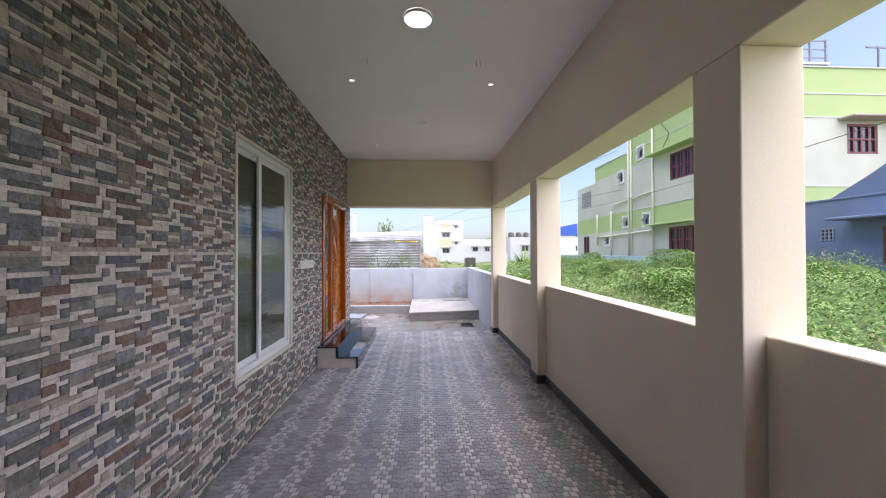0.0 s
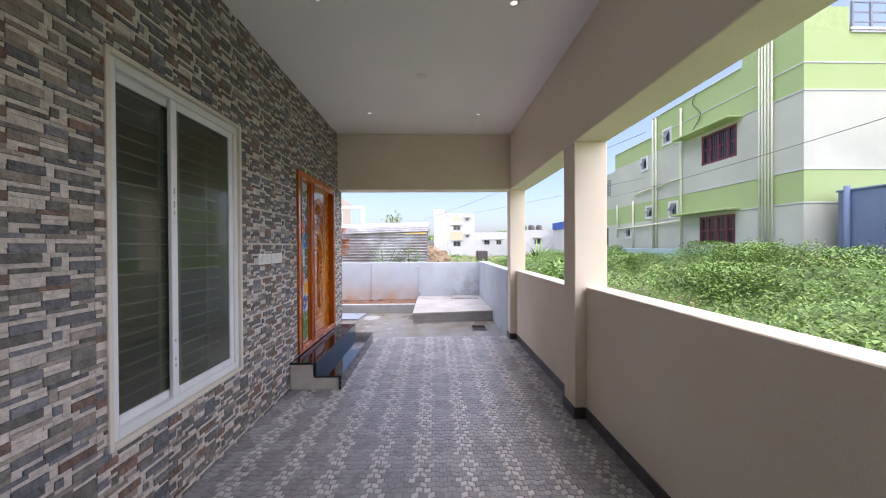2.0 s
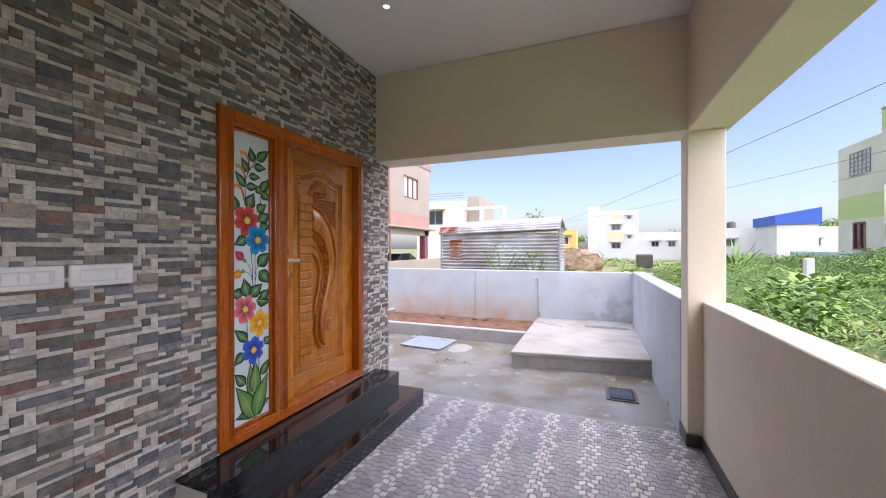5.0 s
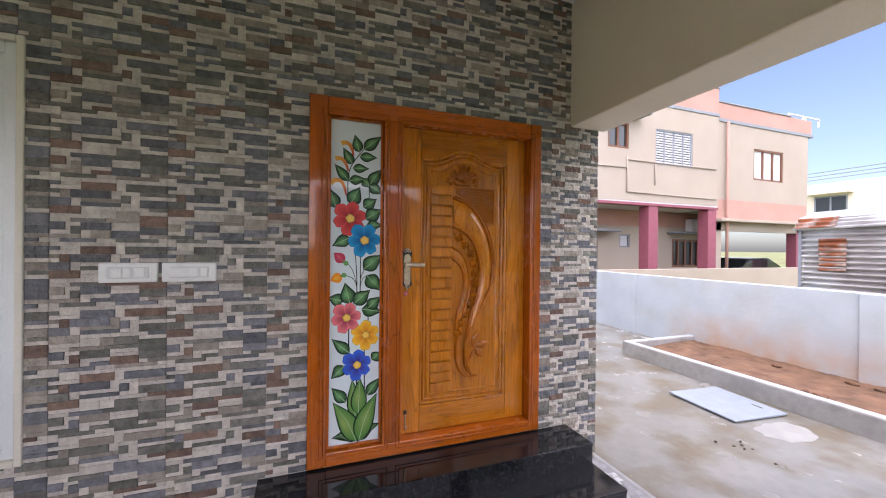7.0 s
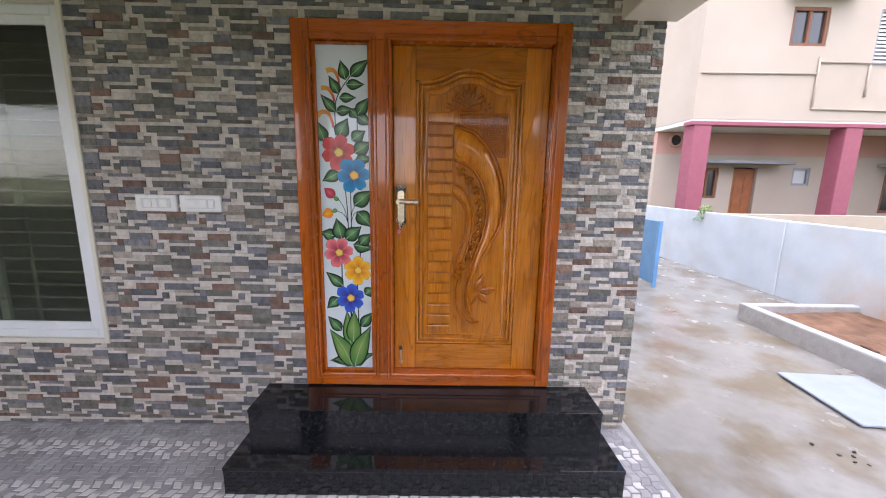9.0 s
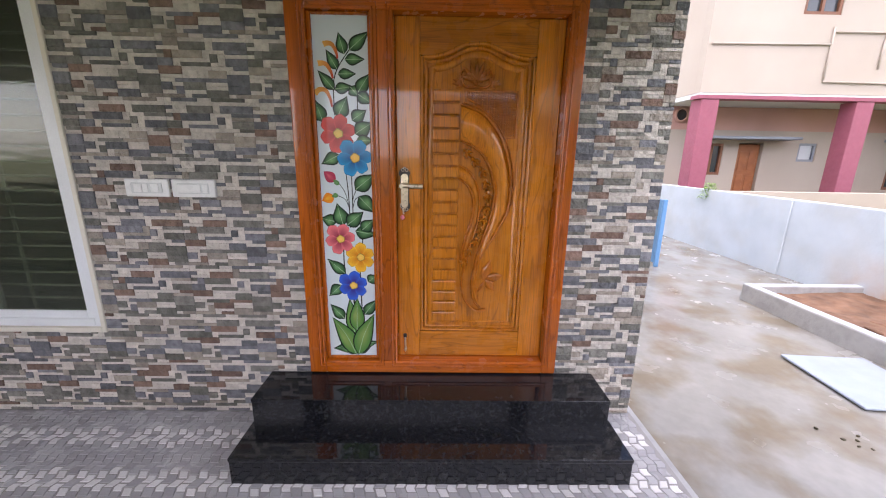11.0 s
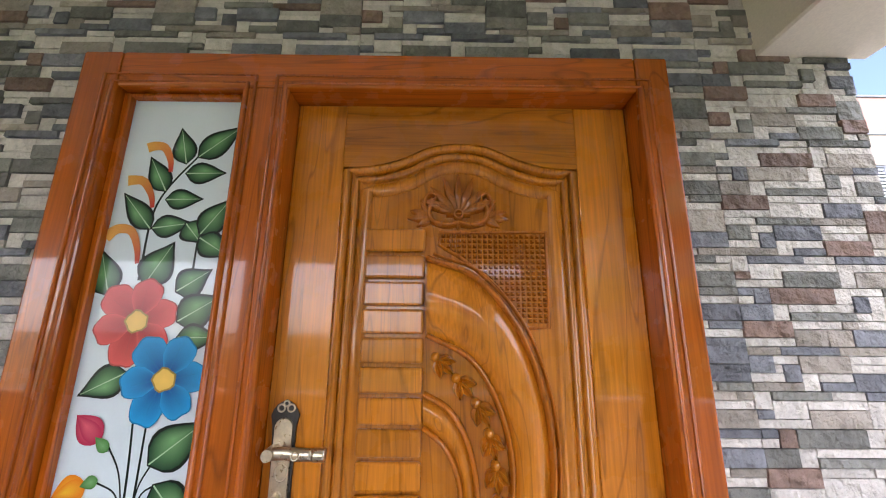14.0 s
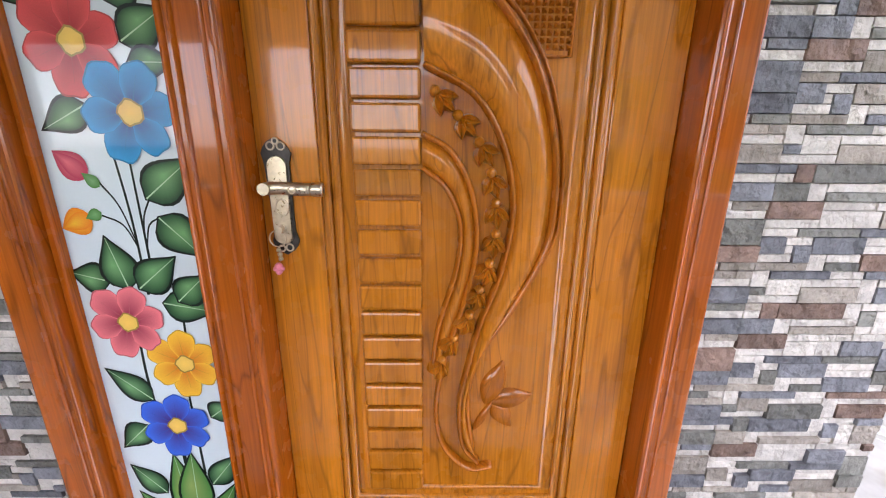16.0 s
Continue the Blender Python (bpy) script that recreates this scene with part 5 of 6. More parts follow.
for k in range(4):
    add_box(bm, bx - 0.01, bx + 0.03, 10.77 + k * 0.11, 10.80 + k * 0.11, 1.86, 2.24)
    add_box(bm, bx - 0.011, bx + 0.029, 10.76, 11.14, 1.88 + k * 0.11, 1.91 + k * 0.11)
adopt(blue, part("vent_block", bm, PLATE))
bm = bmesh.new()
tube(bm, [(bx - 0.08, 12.0, -0.3), (bx - 0.08, 12.0, 3.2)], 0.07)
adopt(blue, part("drain_pipe", bm, BLUEH, smooth=True))

# pink house
pink = thing("pink_house", -9, 18, -0.36, "two-storey peach house with pink parapet", "house")
px = -7.0
pw = [(14.54, 15.39, 4.79, 5.61), (16.54, 18.25, 4.41, 5.59), (21.8, 23.6, 4.30, 5.50)]
adopt(pink, holed("wall", "y", 12.54, 19.55, px - 0.22, px, 3.15, 6.35, pw[:2], PEACH))
adopt(pink, holed("wall", "y", 19.552, 25.2, px - 0.42, px - 0.20, 2.3, 6.35, pw[2:], PEACH))
# upper floor: a black-coloured block replaces the shaded rooms
adopt(pink, box("side_wall", -12, px - 0.222, 12.54, 12.74, 3.15, 6.35, PEACH, bevel=0), box("interior", -12, px - 0.5, 12.8, 25.1, 3.3, 6.3, PAINTED_DARK, bevel=0))
adopt(pink, box("parapet", px - 0.25, px + 0.001, 12.52, 19.56, 6.46, 7.35, PINKP, bevel=0.01), box("parapet", -12, px - 0.252, 12.52, 12.74, 6.46, 7.35, PINKP, bevel=0.01), box("parapet", px - 0.45, px - 0.18, 19.57, 25.4, 6.42, 6.98, PINKP, bevel=0.01))
adopt(pink, box("band", px - 0.25, px + 0.03, 12.5, 19.57, 6.352, 6.458, GREYT, bevel=0.005), box("band", px - 0.45, px - 0.16, 19.575, 25.5, 6.30, 6.418, GREYT, bevel=0.005), box("coping", px - 0.27, px + 0.03, 12.5, 19.6, 7.352, 7.41, GREYT, bevel=0.005), box("coping", px - 0.47, px - 0.14, 19.6, 24.0, 6.982, 7.03, GREYT, bevel=0.005))
adopt(pink, box("soffit", -11.9, px - 0.01, 12.55, 19.54, 3.05, 3.148, WHITEW, bevel=0), box("edge_band", px - 0.3, px + 0.012, 12.53, 19.56, 3.02, 3.10, WINE, bevel=0))
adopt(pink, box("eave", px - 0.6, px + 0.15, 19.56, 25.4, 2.62, 2.72, PEACH, bevel=0.01), box("pink_band", px - 0.43, px - 0.197, 19.56, 25.1, 2.721, 3.45, PINKP, bevel=0))
for y in (12.62, 16.28, 19.08):
    adopt(pink, box("column", px - 0.40, px - 0.012, y, y + 0.42, -0.36, 3.015, WINE, bevel=0.01))
for y in (19.6, 24.5):
    adopt(pink, box("column", px - 0.55, px - 0.2, y, y + 0.45, -0.36, 2.61, WINE if y > 20 else PEACH, bevel=0.01))
qx = -8.5
pg = [(13.85, 14.45, 1.25, 2.10), (14.87, 15.55, -0.2, 2.12), (16.55, 17.05, 1.65, 2.14), (19.2, 20.7, 0.9, 2.0)]
# ground floor likewise: a block with the indoor shade as its colour
adopt(pink, holed("ground_wall", "y", 12.6, 21.4, qx - 0.2, qx, -0.36, 2.45, pg, PEACH), box("upper_ground_wall", qx - 0.2, qx + 0.001, 12.6, 21.4, 2.452, 3.045, PINKP, bevel=0), box("ground_side_wall", -12, qx - 0.202, 12.6, 12.8, -0.36, 3.045, PEACH, bevel=0), box("interior", -12, qx - 0.4, 12.85, 21.3, -0.36, 3.0, PAINTED_DARK, bevel=0))
facade_window(pink, "x", px, 1, *pw[0], BROWNW, PANE, 2, 1, 0.07)
facade_window(pink, "x", px, 1, *pw[1], GREYT, PANE, 4, 1, 0.05, rails=13)
facade_window(pink, "x", px - 0.2, 1, *pw[2], BROWNW, BLIND, 3, 1, 0.07)
facade_window(pink, "x", qx, 1, *pg[0], BROWNW, PANE, 2, 1, 0.07)
facade_window(pink, "x", qx, 1, *pg[2], GREYT, BLIND, 1, 1, 0.06)
facade_window(pink, "x", qx, 1, *pg[3], BROWNW, PANE, 4, 1, 0.08)
DOORW = material("plain_door_wood", (0.27, 0.095, 0.035), 0.5, spots=0.15, spot_scale=5)
pd = box("door", qx - 0.12, qx - 0.06, 14.9, 15.52, -0.2, 2.09, DOORW, bevel=0.01)
adopt(pink, pd)
for k in range(3):
    for j in range(2):
        adopt(pd, box("door_panel", qx - 0.059, qx - 0.045, 14.97 + j * 0.27, 15.18 + j * 0.27, 0.1 + k * 0.64, 0.62 + k * 0.64, DOORW, bevel=0.01))
adopt(pink, box("sunshade", qx + 0.001, qx + 0.55, 13.6, 16.1, 2.20, 2.27, GREYT, bevel=0.01), box("sunshade", qx + 0.001, qx + 0.55, 18.9, 21.2, 2.20, 2.28, GREYT, bevel=0.01), box("sunshade", px + 0.001, px + 0.5, 14.3, 15.85, 5.80, 5.90, GREYT, bevel=0.01))
bm = bmesh.new()
for a, b2 in (((12.6, 4.17), (15.3, 4.19)), ((15.3, 4.55), (15.3, 3.45)), ((15.3, 4.45), (19.4, 4.45)), ((15.3, 3.42), (19.4, 3.38)), ((16.5, 4.4), (16.5, 3.7))):
    tube(bm, [(px + 0.03, *a), (px + 0.03, *b2)], 0.022, 6)
adopt(pink, part("conduit", bm, PEACH, smooth=True))
bm = bmesh.new()
tube(bm, [(px - 0.1, 20.2, 0), (px - 0.1, 20.2, 6.3)], 0.05)
adopt(pink, part("drain_pipe", bm, PINKP, smooth=True))
ac = thing("air_conditioner", qx + 0.15, 20.3, 2.4, "white outdoor unit on a porch wall", "air conditioner")
adopt(ac, box("case", qx + 0.004, qx + 0.3, 19.9, 20.6, 2.30, 2.80, UPVC, bevel=0.02))
bm = bmesh.new()
lathe(bm, [(0.20, 0.0), (0.20, 0.05), (0.15, 0.06), (0.14, 0.01)], 0, 0, 0, 20)
bmesh.ops.transform(bm, matrix=pose(qx, 13.12, 2.83, 0, 90, 0), verts=bm.verts)
vent = part("vent", bm, PINKP, smooth=True)
adopt(pink, vent)
# flat black disc: the shade of the vent hole put into colour
bm = bmesh.new()
bmesh.ops.create_circle(bm, cap_ends=True, segments=20, radius=0.145, matrix=pose(qx + 0.012, 13.12, 2.83, 0, 90, 0))
adopt(vent, part("opening", bm, PAINTED_DARK))
tagged(box("compound_wall_peach", -6.0, -5.85, 11.95, 26, -0.36, 1.0, PEACH, bevel=0.01), "peach compound wall before the peach house", "wall", kind="structure")
for y in (24.2, 25.3):
    r2 = thing("balcony_rail", px - 0.3, y, 6.98, "thin metal rail on the parapet", "railing")
    adopt(r2, box("bar", px - 0.4, px - 0.34, y, y + 1.0, 7.2, 7.24, UPVC, bevel=0), box("post", px - 0.4, px - 0.34, y, y + 0.05, 6.9, 7.2, UPVC, bevel=0), box("post", px - 0.4, px - 0.34, y + 0.95, y + 1.0, 6.9, 7.2, UPVC, bevel=0))
# parked car under the peach house
CARP = material("dark_car_paint", (0.02, 0.022, 0.025), 0.15, coat=0.8)
car = thing("parked_car", -8.8, 23.4, -0.36, "dark car parked under the house", "car")
bm = bmesh.new()
prof = [(21.4, 0.0), (21.4, 0.45), (21.7, 0.75), (22.5, 0.85), (23.0, 1.25), (24.3, 1.28), (24.9, 0.9), (25.3, 0.8), (25.35, 0.0)]
lo = [bm.verts.new((-9.6, *p)) for p in prof]
hi = [bm.verts.new((-8.0, *p)) for p in prof]
bm.faces.new(lo), bm.faces.new(list(reversed(hi)))
for k in range(9):
    bm.faces.new((lo[k], hi[k], hi[(k + 1) % 9], lo[(k + 1) % 9]))
bmesh.ops.bevel(bm, geom=bm.edges[:], offset=0.06, segments=2, affect="EDGES")
adopt(car, part("body", bm, CARP))
for y in (22.1, 24.6):
    for x in (-9.5, -8.1):
        bm = bmesh.new()
        bmesh.ops.create_cone(bm, cap_ends=True, segments=18, radius1=0.31, radius2=0.31, depth=0.2, matrix=pose(x, y, -0.05, 0, 90, 0))
        adopt(car, part("wheel", bm, SKIRT))

# white houses, yellow house and low wall in the distance


def far_house(name, label, x0, x1, y0, y1, z1, mat, windows, roof=0.5, frame_mat=None):
    h = thing(name, (x0 + x1) / 2, (y0 + y1) / 2, -0.36, label, "house")
    adopt(h, holed("wall", "x", x0, x1, y0, y0 + 0.25, -0.36, z1, windows, mat))
    adopt(h, box("body", x0 + 0.3, x1 - 0.3, y0 + 0.5, y1 - 0.1, -0.36, z1 - roof, mat, bevel=0), box("side_wall", x0, x0 + 0.25, y0 + 0.252, y1, -0.36, z1, mat, bevel=0), box("side_wall", x1 - 0.25, x1, y0 + 0.252, y1, -0.36, z1, mat, bevel=0))
    for w in windows:
        facade_window(h, "y", y0, -1, *w, frame_mat or GREYT, PANE, 2, 1, 0.10)
        adopt(h, box("sunshade", w[0] - 0.3, w[1] + 0.3, y0 - 0.6, y0 - 0.001, w[3] + 0.1, w[3] + 0.22, mat, bevel=0))
    return h


wh = far_house("white_house", "tall white three-storey house far away", 1.5, 9.3, 72.9, 82, 7.9, WHITEW, [(5.2, 6.6, 4.6, 5.5), (5.2, 6.6, 1.5, 2.5), (7.6, 8.2, 6.4, 6.9), (7.6, 8.2, 3.2, 3.7)])
adopt(wh, box("cream_panel", 4.6, 7.1, 72.85, 72.895, 2.7, 4.3, BEIGE, bevel=0), box("cream_panel", 5.1, 6.8, 72.86, 72.896, 6.4, 7.2, BEIGE, bevel=0), box("stair_head", 1.5, 3.6, 73, 78, 7.6, 8.7, WHITEW, bevel=0))
far_house("white_annex", "low white flat-roofed annex", 9.31, 16.5, 73.5, 82, 4.2, WHITEW, [(11.2, 12.3, 1.8, 2.7), (13.6, 14.6, 1.8, 2.7)])
far_house("yellow_house", "small yellow house behind the field", -1.9, 0.6, 45, 50, 3.5, material("yellow_paint", (0.70, 0.47, 0.16), 0.8, spots=0.05), [(-0.9, -0.1, 1.9, 2.8)], 0.3, WHITEW)
ch = far_house("cream_house", "cream house with roof terrace and pergola", -15.2, -9.9, 40, 50, 6.4, material("ivory_paint", (0.72, 0.66, 0.55), 0.8, spots=0.05), [(-14.0, -12.2, 4.0, 5.5)])
for z in (6.7, 6.95, 7.2):
    adopt(ch, box("terrace_rail", -15.2, -10.0, 40.05, 40.1, z, z + 0.05, GREYT, bevel=0))
adopt(ch, box("stair_room", -9.8, -8.6, 41, 47, -0.36, 6.9, PEACH, bevel=0), box("pergola_beam", -9.9, -5.6, 40.0, 40.3, 5.4, 5.75, WHITEW, bevel=0), box("pergola_post", -8.3, -7.9, 40.0, 40.3, -0.36, 5.4, WHITEW, bevel=0), box("pergola_post", -6.0, -5.65, 40.0, 40.3, -0.36, 5.4, WHITEW, bevel=0), box("balcony", -9.8, -5.6, 40.3, 44, 3.2, 3.5, WHITEW, bevel=0))
far_house("far_white_row", "row of low white houses on the horizon", 17.0, 36.0, 66, 72, 4.3, WHITEW, [(19, 20.2, 1.8, 2.8), (23, 24.2, 1.8, 2.8), (28, 29.2, 1.8, 2.8)])
BLUEROOF = material("blue_sheet_roof", (0.02, 0.09, 0.42), 0.5, spots=0.06)
far_house("blue_roof_shed", "big shed with a bright blue sheet roof", 21.8, 25.5, 58, 64, 4.2, WHITEW, [])
bm = bmesh.new()
pr = [(21.6, 4.22), (25.7, 4.22), (25.7, 6.1), (21.6, 5.3)]
lo = [bm.verts.new((p[0], 57.8, p[1])) for p in pr]
hi = [bm.verts.new((p[0], 64.2, p[1])) for p in pr]
bm.faces.new(lo), bm.faces.new(list(reversed(hi)))
for k in range(4):
    bm.faces.new((lo[k], hi[k], hi[(k + 1) % 4], lo[(k + 1) % 4]))
adopt(bpy.data.objects["blue_roof_shed"], part("roof", bm, BLUEROOF))
tk = thing("roof_water_tanks", 18, 68, 4.3, "black water tanks on a white roof", "water tank")
for x in (17.6, 19.0, 20.4):
    bm = bmesh.new()
    lathe(bm, [(0.55, 0.0), (0.55, 1.3), (0.3, 1.5), (0.02, 1.52)], x, 68, 3.8, 16)
    adopt(tk, part("tank", bm, SKIRT, smooth=True))

# corrugated shed
TIN = material("corrugated_tin", (0.55, 0.56, 0.58), 0.45, metal=0.4, spots=0.2, spot_scale=3, stain=(0.16, 0.06, 0.025), stain_amount=0.35, stain_scale=1.1)
RUST = material("rusty_tin", (0.24, 0.075, 0.03), 0.85, spots=0.35, spot_scale=6, stain=(0.45, 0.42, 0.40), stain_amount=0.6, stain_scale=5)
shed = thing("tin_shed", -0.3, 15.4, -0.36, "corrugated tin shed with rust patches", "shed")


def corrugated(name, corner, along, up, pitch, amp, mat, n_along=10, sub=6):
    """A wavy sheet: the ridges run along one edge, the waves follow the other."""
    corner, along, up = Vector(corner), Vector(along), Vector(up)
    nrm = along.cross(up).normalized()
    steps_ = int(up.length / pitch * sub)
    vs, fs = [], []
    for j in range(steps_ + 1):
        w = amp * math.sin(2 * math.pi * j / sub)
        for i in range(n_along + 1):
            sag = 0.012 * noise.noise(Vector((i * 0.7, j * 0.15, 1)))
            vs.append(tuple(corner + along * (i / n_along) + up * (j / steps_) + nrm * (w + sag)))
    for j in range(steps_):
        for i in range(n_along):
            a = j * (n_along + 1) + i
            fs.append((a, a + 1, a + n_along + 2, a + n_along + 1))
    return raw(name, vs, fs, mat, smooth=True)


adopt(shed, corrugated("front_sheet", (-1.92, 14.2, -0.36), (3.2, 0, 0), (0, 0, 2.30), 0.095, 0.042, TIN), corrugated("roof_sheet", (-2.0, 14.08, 1.93), (3.36, 0, 0.10), (0.0, 0.16, 0.20), 0.085, 0.034, TIN), corrugated("roof_sheet", (-2.0, 14.24, 2.13), (3.36, 0, 0.10), (0.0, 0.42, 0.13), 0.085, 0.036, TIN), corrugated("roof_sheet", (-2.0, 14.66, 2.26), (3.36, 0, 0.10), (0.0, 1.9, -0.25), 0.09, 0.028, TIN), corrugated("side_sheet", (-1.92, 16.6, -0.36), (0, -2.4, 0), (0, 0, 2.5), 0.085, 0.022, TIN), corrugated("side_sheet", (1.28, 14.2, -0.36), (0, 2.4, 0), (0, 0, 2.5), 0.085, 0.022, TIN))
adopt(shed, corrugated("rusty_patch", (-1.68, 14.165, 1.22), (0.36, 0, 0), (0, 0, 0.56), 0.085, 0.022, RUST, 4), corrugated("rusty_patch", (-1.97, 14.04, 1.96), (0.55, 0, 0.016), (0, 0.16, 0.20), 0.09, 0.024, RUST, 4))
adopt(shed, box("corner_post", -1.97, -1.925, 14.16, 14.2, -0.36, 2.1, GREYT, bevel=0), box("corner_post", 1.285, 1.33, 14.16, 14.2, -0.36, 2.16, GREYT, bevel=0))
tank = thing("black_tank", 4.15, 22, -0.36, "black plastic tank standing in the field", "tank")
adopt(tank, box("drum", 3.85, 4.45, 21.7, 22.3, 0.72, 1.28, SKIRT, bevel=0.06, seg=3), box("stand", 3.9, 4.4, 21.75, 22.25, -0.36, 0.718, CEMENT, bevel=0))
for x, y, z in ((4.95, 16.2, 1.55), (5.6, 12.6, 1.35)):
    post = box("fence_post", x - 0.06, x + 0.06, y - 0.06, y + 0.06, -0.36, z, WHITEW, bevel=0.01)
    tagged(post, "whitewashed stone fence post among weeds", "post", "fence posts")
# overhead wires
for pts, sag in ((((-8, 60, 3.6), (9, 14.5, 5.5)), 0.5), (((-6, 70, 5.5), (14, 18, 5.2)), 0.4), (((12.5, 27, 4.6), (11.5, 4, 4.55)), 0.25)):
    a, b2 = Vector(pts[0]), Vector(pts[1])
    bm = bmesh.new()
    tube(bm, [a.lerp(b2, k / 24) - Vector((0, 0, sag * 4 * (k / 24) * (1 - k / 24))) for k in range(25)], 0.009, 5)
    tagged(part("overhead_wire", bm, SKIRT, smooth=True), "thin dark overhead power wire between poles", "wire", "overhead wires")

# ---- plants ----
LEAFM = [material("leaf_mid", (0.175, 0.30, 0.064), 0.55, spots=0.3, spot_scale=2, vary=0.35), material("leaf_light", (0.23, 0.36, 0.082), 0.55, spots=0.3, spot_scale=2, vary=0.3), material("leaf_dark", (0.13, 0.23, 0.052), 0.55, spots=0.3, spot_scale=2, vary=0.3), material("leaf_dry", (0.27, 0.215, 0.11), 0.7, spots=0.3, spot_scale=2, vary=0.3)]


def leaf_cloud(name, spots, parent=None, mats=LEAFM):
    """Many folded leaves: each spot is (place, length, width, heading, tilt, material)."""
    vs, fs, ix = [], [], []
    for p, ln, wd, yaw, tilt, mi in spots:
        d = Vector((math.cos(yaw) * math.cos(tilt), math.sin(yaw) * math.cos(tilt), math.sin(tilt)))
        s = Vector((-math.sin(yaw), math.cos(yaw), 0))
        u = d.cross(s)
        p = Vector(p)
        k = len(vs)
        vs += [tuple(q) for q in (p, p + d * ln * 0.5, p + d * ln - u * ln * 0.12, p + d * ln * 0.42 + s * wd / 2 + u * wd * 0.18, p + d * ln * 0.42 - s * wd / 2 + u * wd * 0.18)]
        fs += [(k, k + 1, k + 3), (k + 1, k + 2, k + 3), (k, k + 4, k + 1), (k + 1, k + 4, k + 2)]
        ix += [mi] * 4
    return raw(name, vs, fs, None, parent, mats=mats, index=ix)


rp = random.Random(11)


def weed_height(x, y):
    """Top of the weeds over the ground sheet."""
    far = min(1.0, max(0.0, (x - 4.0) / 6.0))
    h = 0.50 + 0.78 * far + 0.75 * noise.noise(Vector((x * 0.42, y * 0.38, 2))) + 0.42 * abs(noise.noise(Vector((x * 1.1, y * 1.1, 4)))) + 0.16 * noise.noise(Vector((x * 3.2, y * 3.2, 6)))
    return -0.36 + max(0.15, h)


bm = bmesh.new()
bmesh.ops.create_grid(bm, x_segments=70, y_segments=150, size=0.5)
for v in bm.verts:
    x, y = 7.62 + v.co.x * 8.8, 14.0 + v.co.y * 29
    v.co = (x, y, weed_height(x, y) - 0.16)
weeds_bed = part("weed_undergrowth", bm, material("undergrowth", (0.10, 0.17, 0.042), 0.9, spots=0.4, spot_scale=3, bump=1.0, bump_scale=12), smooth=True)
tagged(weeds_bed, "dense dark green undergrowth on the empty plot", "undergrowth", kind="stuff")
spots = []
for k in range(190000):
    x = 3.25 + 8.7 * rp.random() ** 0.85
    y = -0.4 + 28.5 * rp.random() ** 1.15
    patch = noise.noise(Vector((x * 0.5, y * 0.45, 7)))
    z = weed_height(x, y) - 0.16 + rp.random() ** 1.5 * 0.32
    ln = rp.uniform(0.04, 0.09) * (1.3 if patch > 0.1 else 0.95)
    mi = 3 if (patch < -0.32 and rp.random() < 0.45) else rp.choices((0, 1, 2), (5, 4 if patch > -0.1 else 2, 2))[0]
    spots.append(((x, y, z), ln, ln * rp.uniform(0.28, 0.60), rp.uniform(0, 6.283), rp.uniform(-0.5, 0.9), mi))
tagged(leaf_cloud("weeds", spots), "thick green weeds and creepers on the empty plot", "weeds", kind="stuff")


def bush(name, label, x, y, z, rx, ry, rz, count, size, weights=(5, 4, 2, 0)):
    b = thing(name, x, y, z, label, "plant")
    sp = []
    for k in range(count):
        a, q = rp.uniform(0, 6.283), rp.random() ** 0.5
        h = rp.random()
        r = q * (1 - 0.55 * h) * (1 + 0.35 * noise.noise(Vector((math.cos(a) * 2 + x, math.sin(a) * 2 + y, h * 3))))
        ln = size * rp.uniform(0.6, 1.3)
        sp.append(((x + rx * r * math.cos(a), y + ry * r * math.sin(a), z + rz * h), ln, ln * rp.uniform(0.5, 0.9), a + rp.uniform(-0.8, 0.8), rp.uniform(-0.4, 0.8), rp.choices((0, 1, 2, 3), weights)[0]))
    adopt(b, leaf_cloud("foliage", sp))
    bm = bmesh.new()
    for k in range(7):
        a = k * 0.9
        tube(bm, [(x, y, z - 0.75), (x + rx * 0.25 * math.cos(a), y + ry * 0.25 * math.sin(a), z + rz * 0.3), (x + rx * 0.6 * math.cos(a), y + ry * 0.6 * math.sin(a), z + rz * 0.75)], 0.008, 5)
    adopt(b, part("stems", bm, LEAFM[2]))
    return b


for x, y, z, rx, ry, rz, n, s in ((-0.1, 13.9, 0.7, 0.9, 0.15, 0.95, 120, 0.09), (0.75, 13.8, 0.65, 0.55, 0.2, 0.8, 230, 0.10), (1.9, 13.4, 0.45, 0.55, 0.5, 0.55, 200, 0.12), (2.9, 13.0, 0.45, 0.6, 0.5, 0.62, 260, 0.14), (3.9, 12.6, 0.45, 0.6, 0.6, 0.65, 280, 0.15), (4.6, 10.6, 0.2, 0.7, 0.8, 0.9, 420, 0.16), (5.4, 11.9, 0.3, 0.7, 0.7, 0.75, 360, 0.15)):
    bush("leafy_bush", "leafy green creeper bush behind the boundary wall", x, y, z, rx, ry, rz, n, s)
for x, y, rx, ry, rz, n in ((10.9, 14.2, 1.0, 1.6, 0.75, 2600), (11.0, 17.8, 0.9, 1.5, 0.60, 2100), (9.6, 11.0, 1.3, 1.2, 0.70, 2600), (10.4, 9.2, 1.0, 1.2, 0.65, 2100), (8.2, 14.9, 1.3, 1.4, 0.55, 2600), (11.2, 21.5, 0.8, 1.8, 0.75, 2100), (7.2, 8.6, 1.1, 1.2, 0.45, 2300)):
    bush("creeper_mound", "mound of green creepers on the empty plot", x, y, weed_height(x, y) - 0.22, rx, ry, rz, n, 0.07)
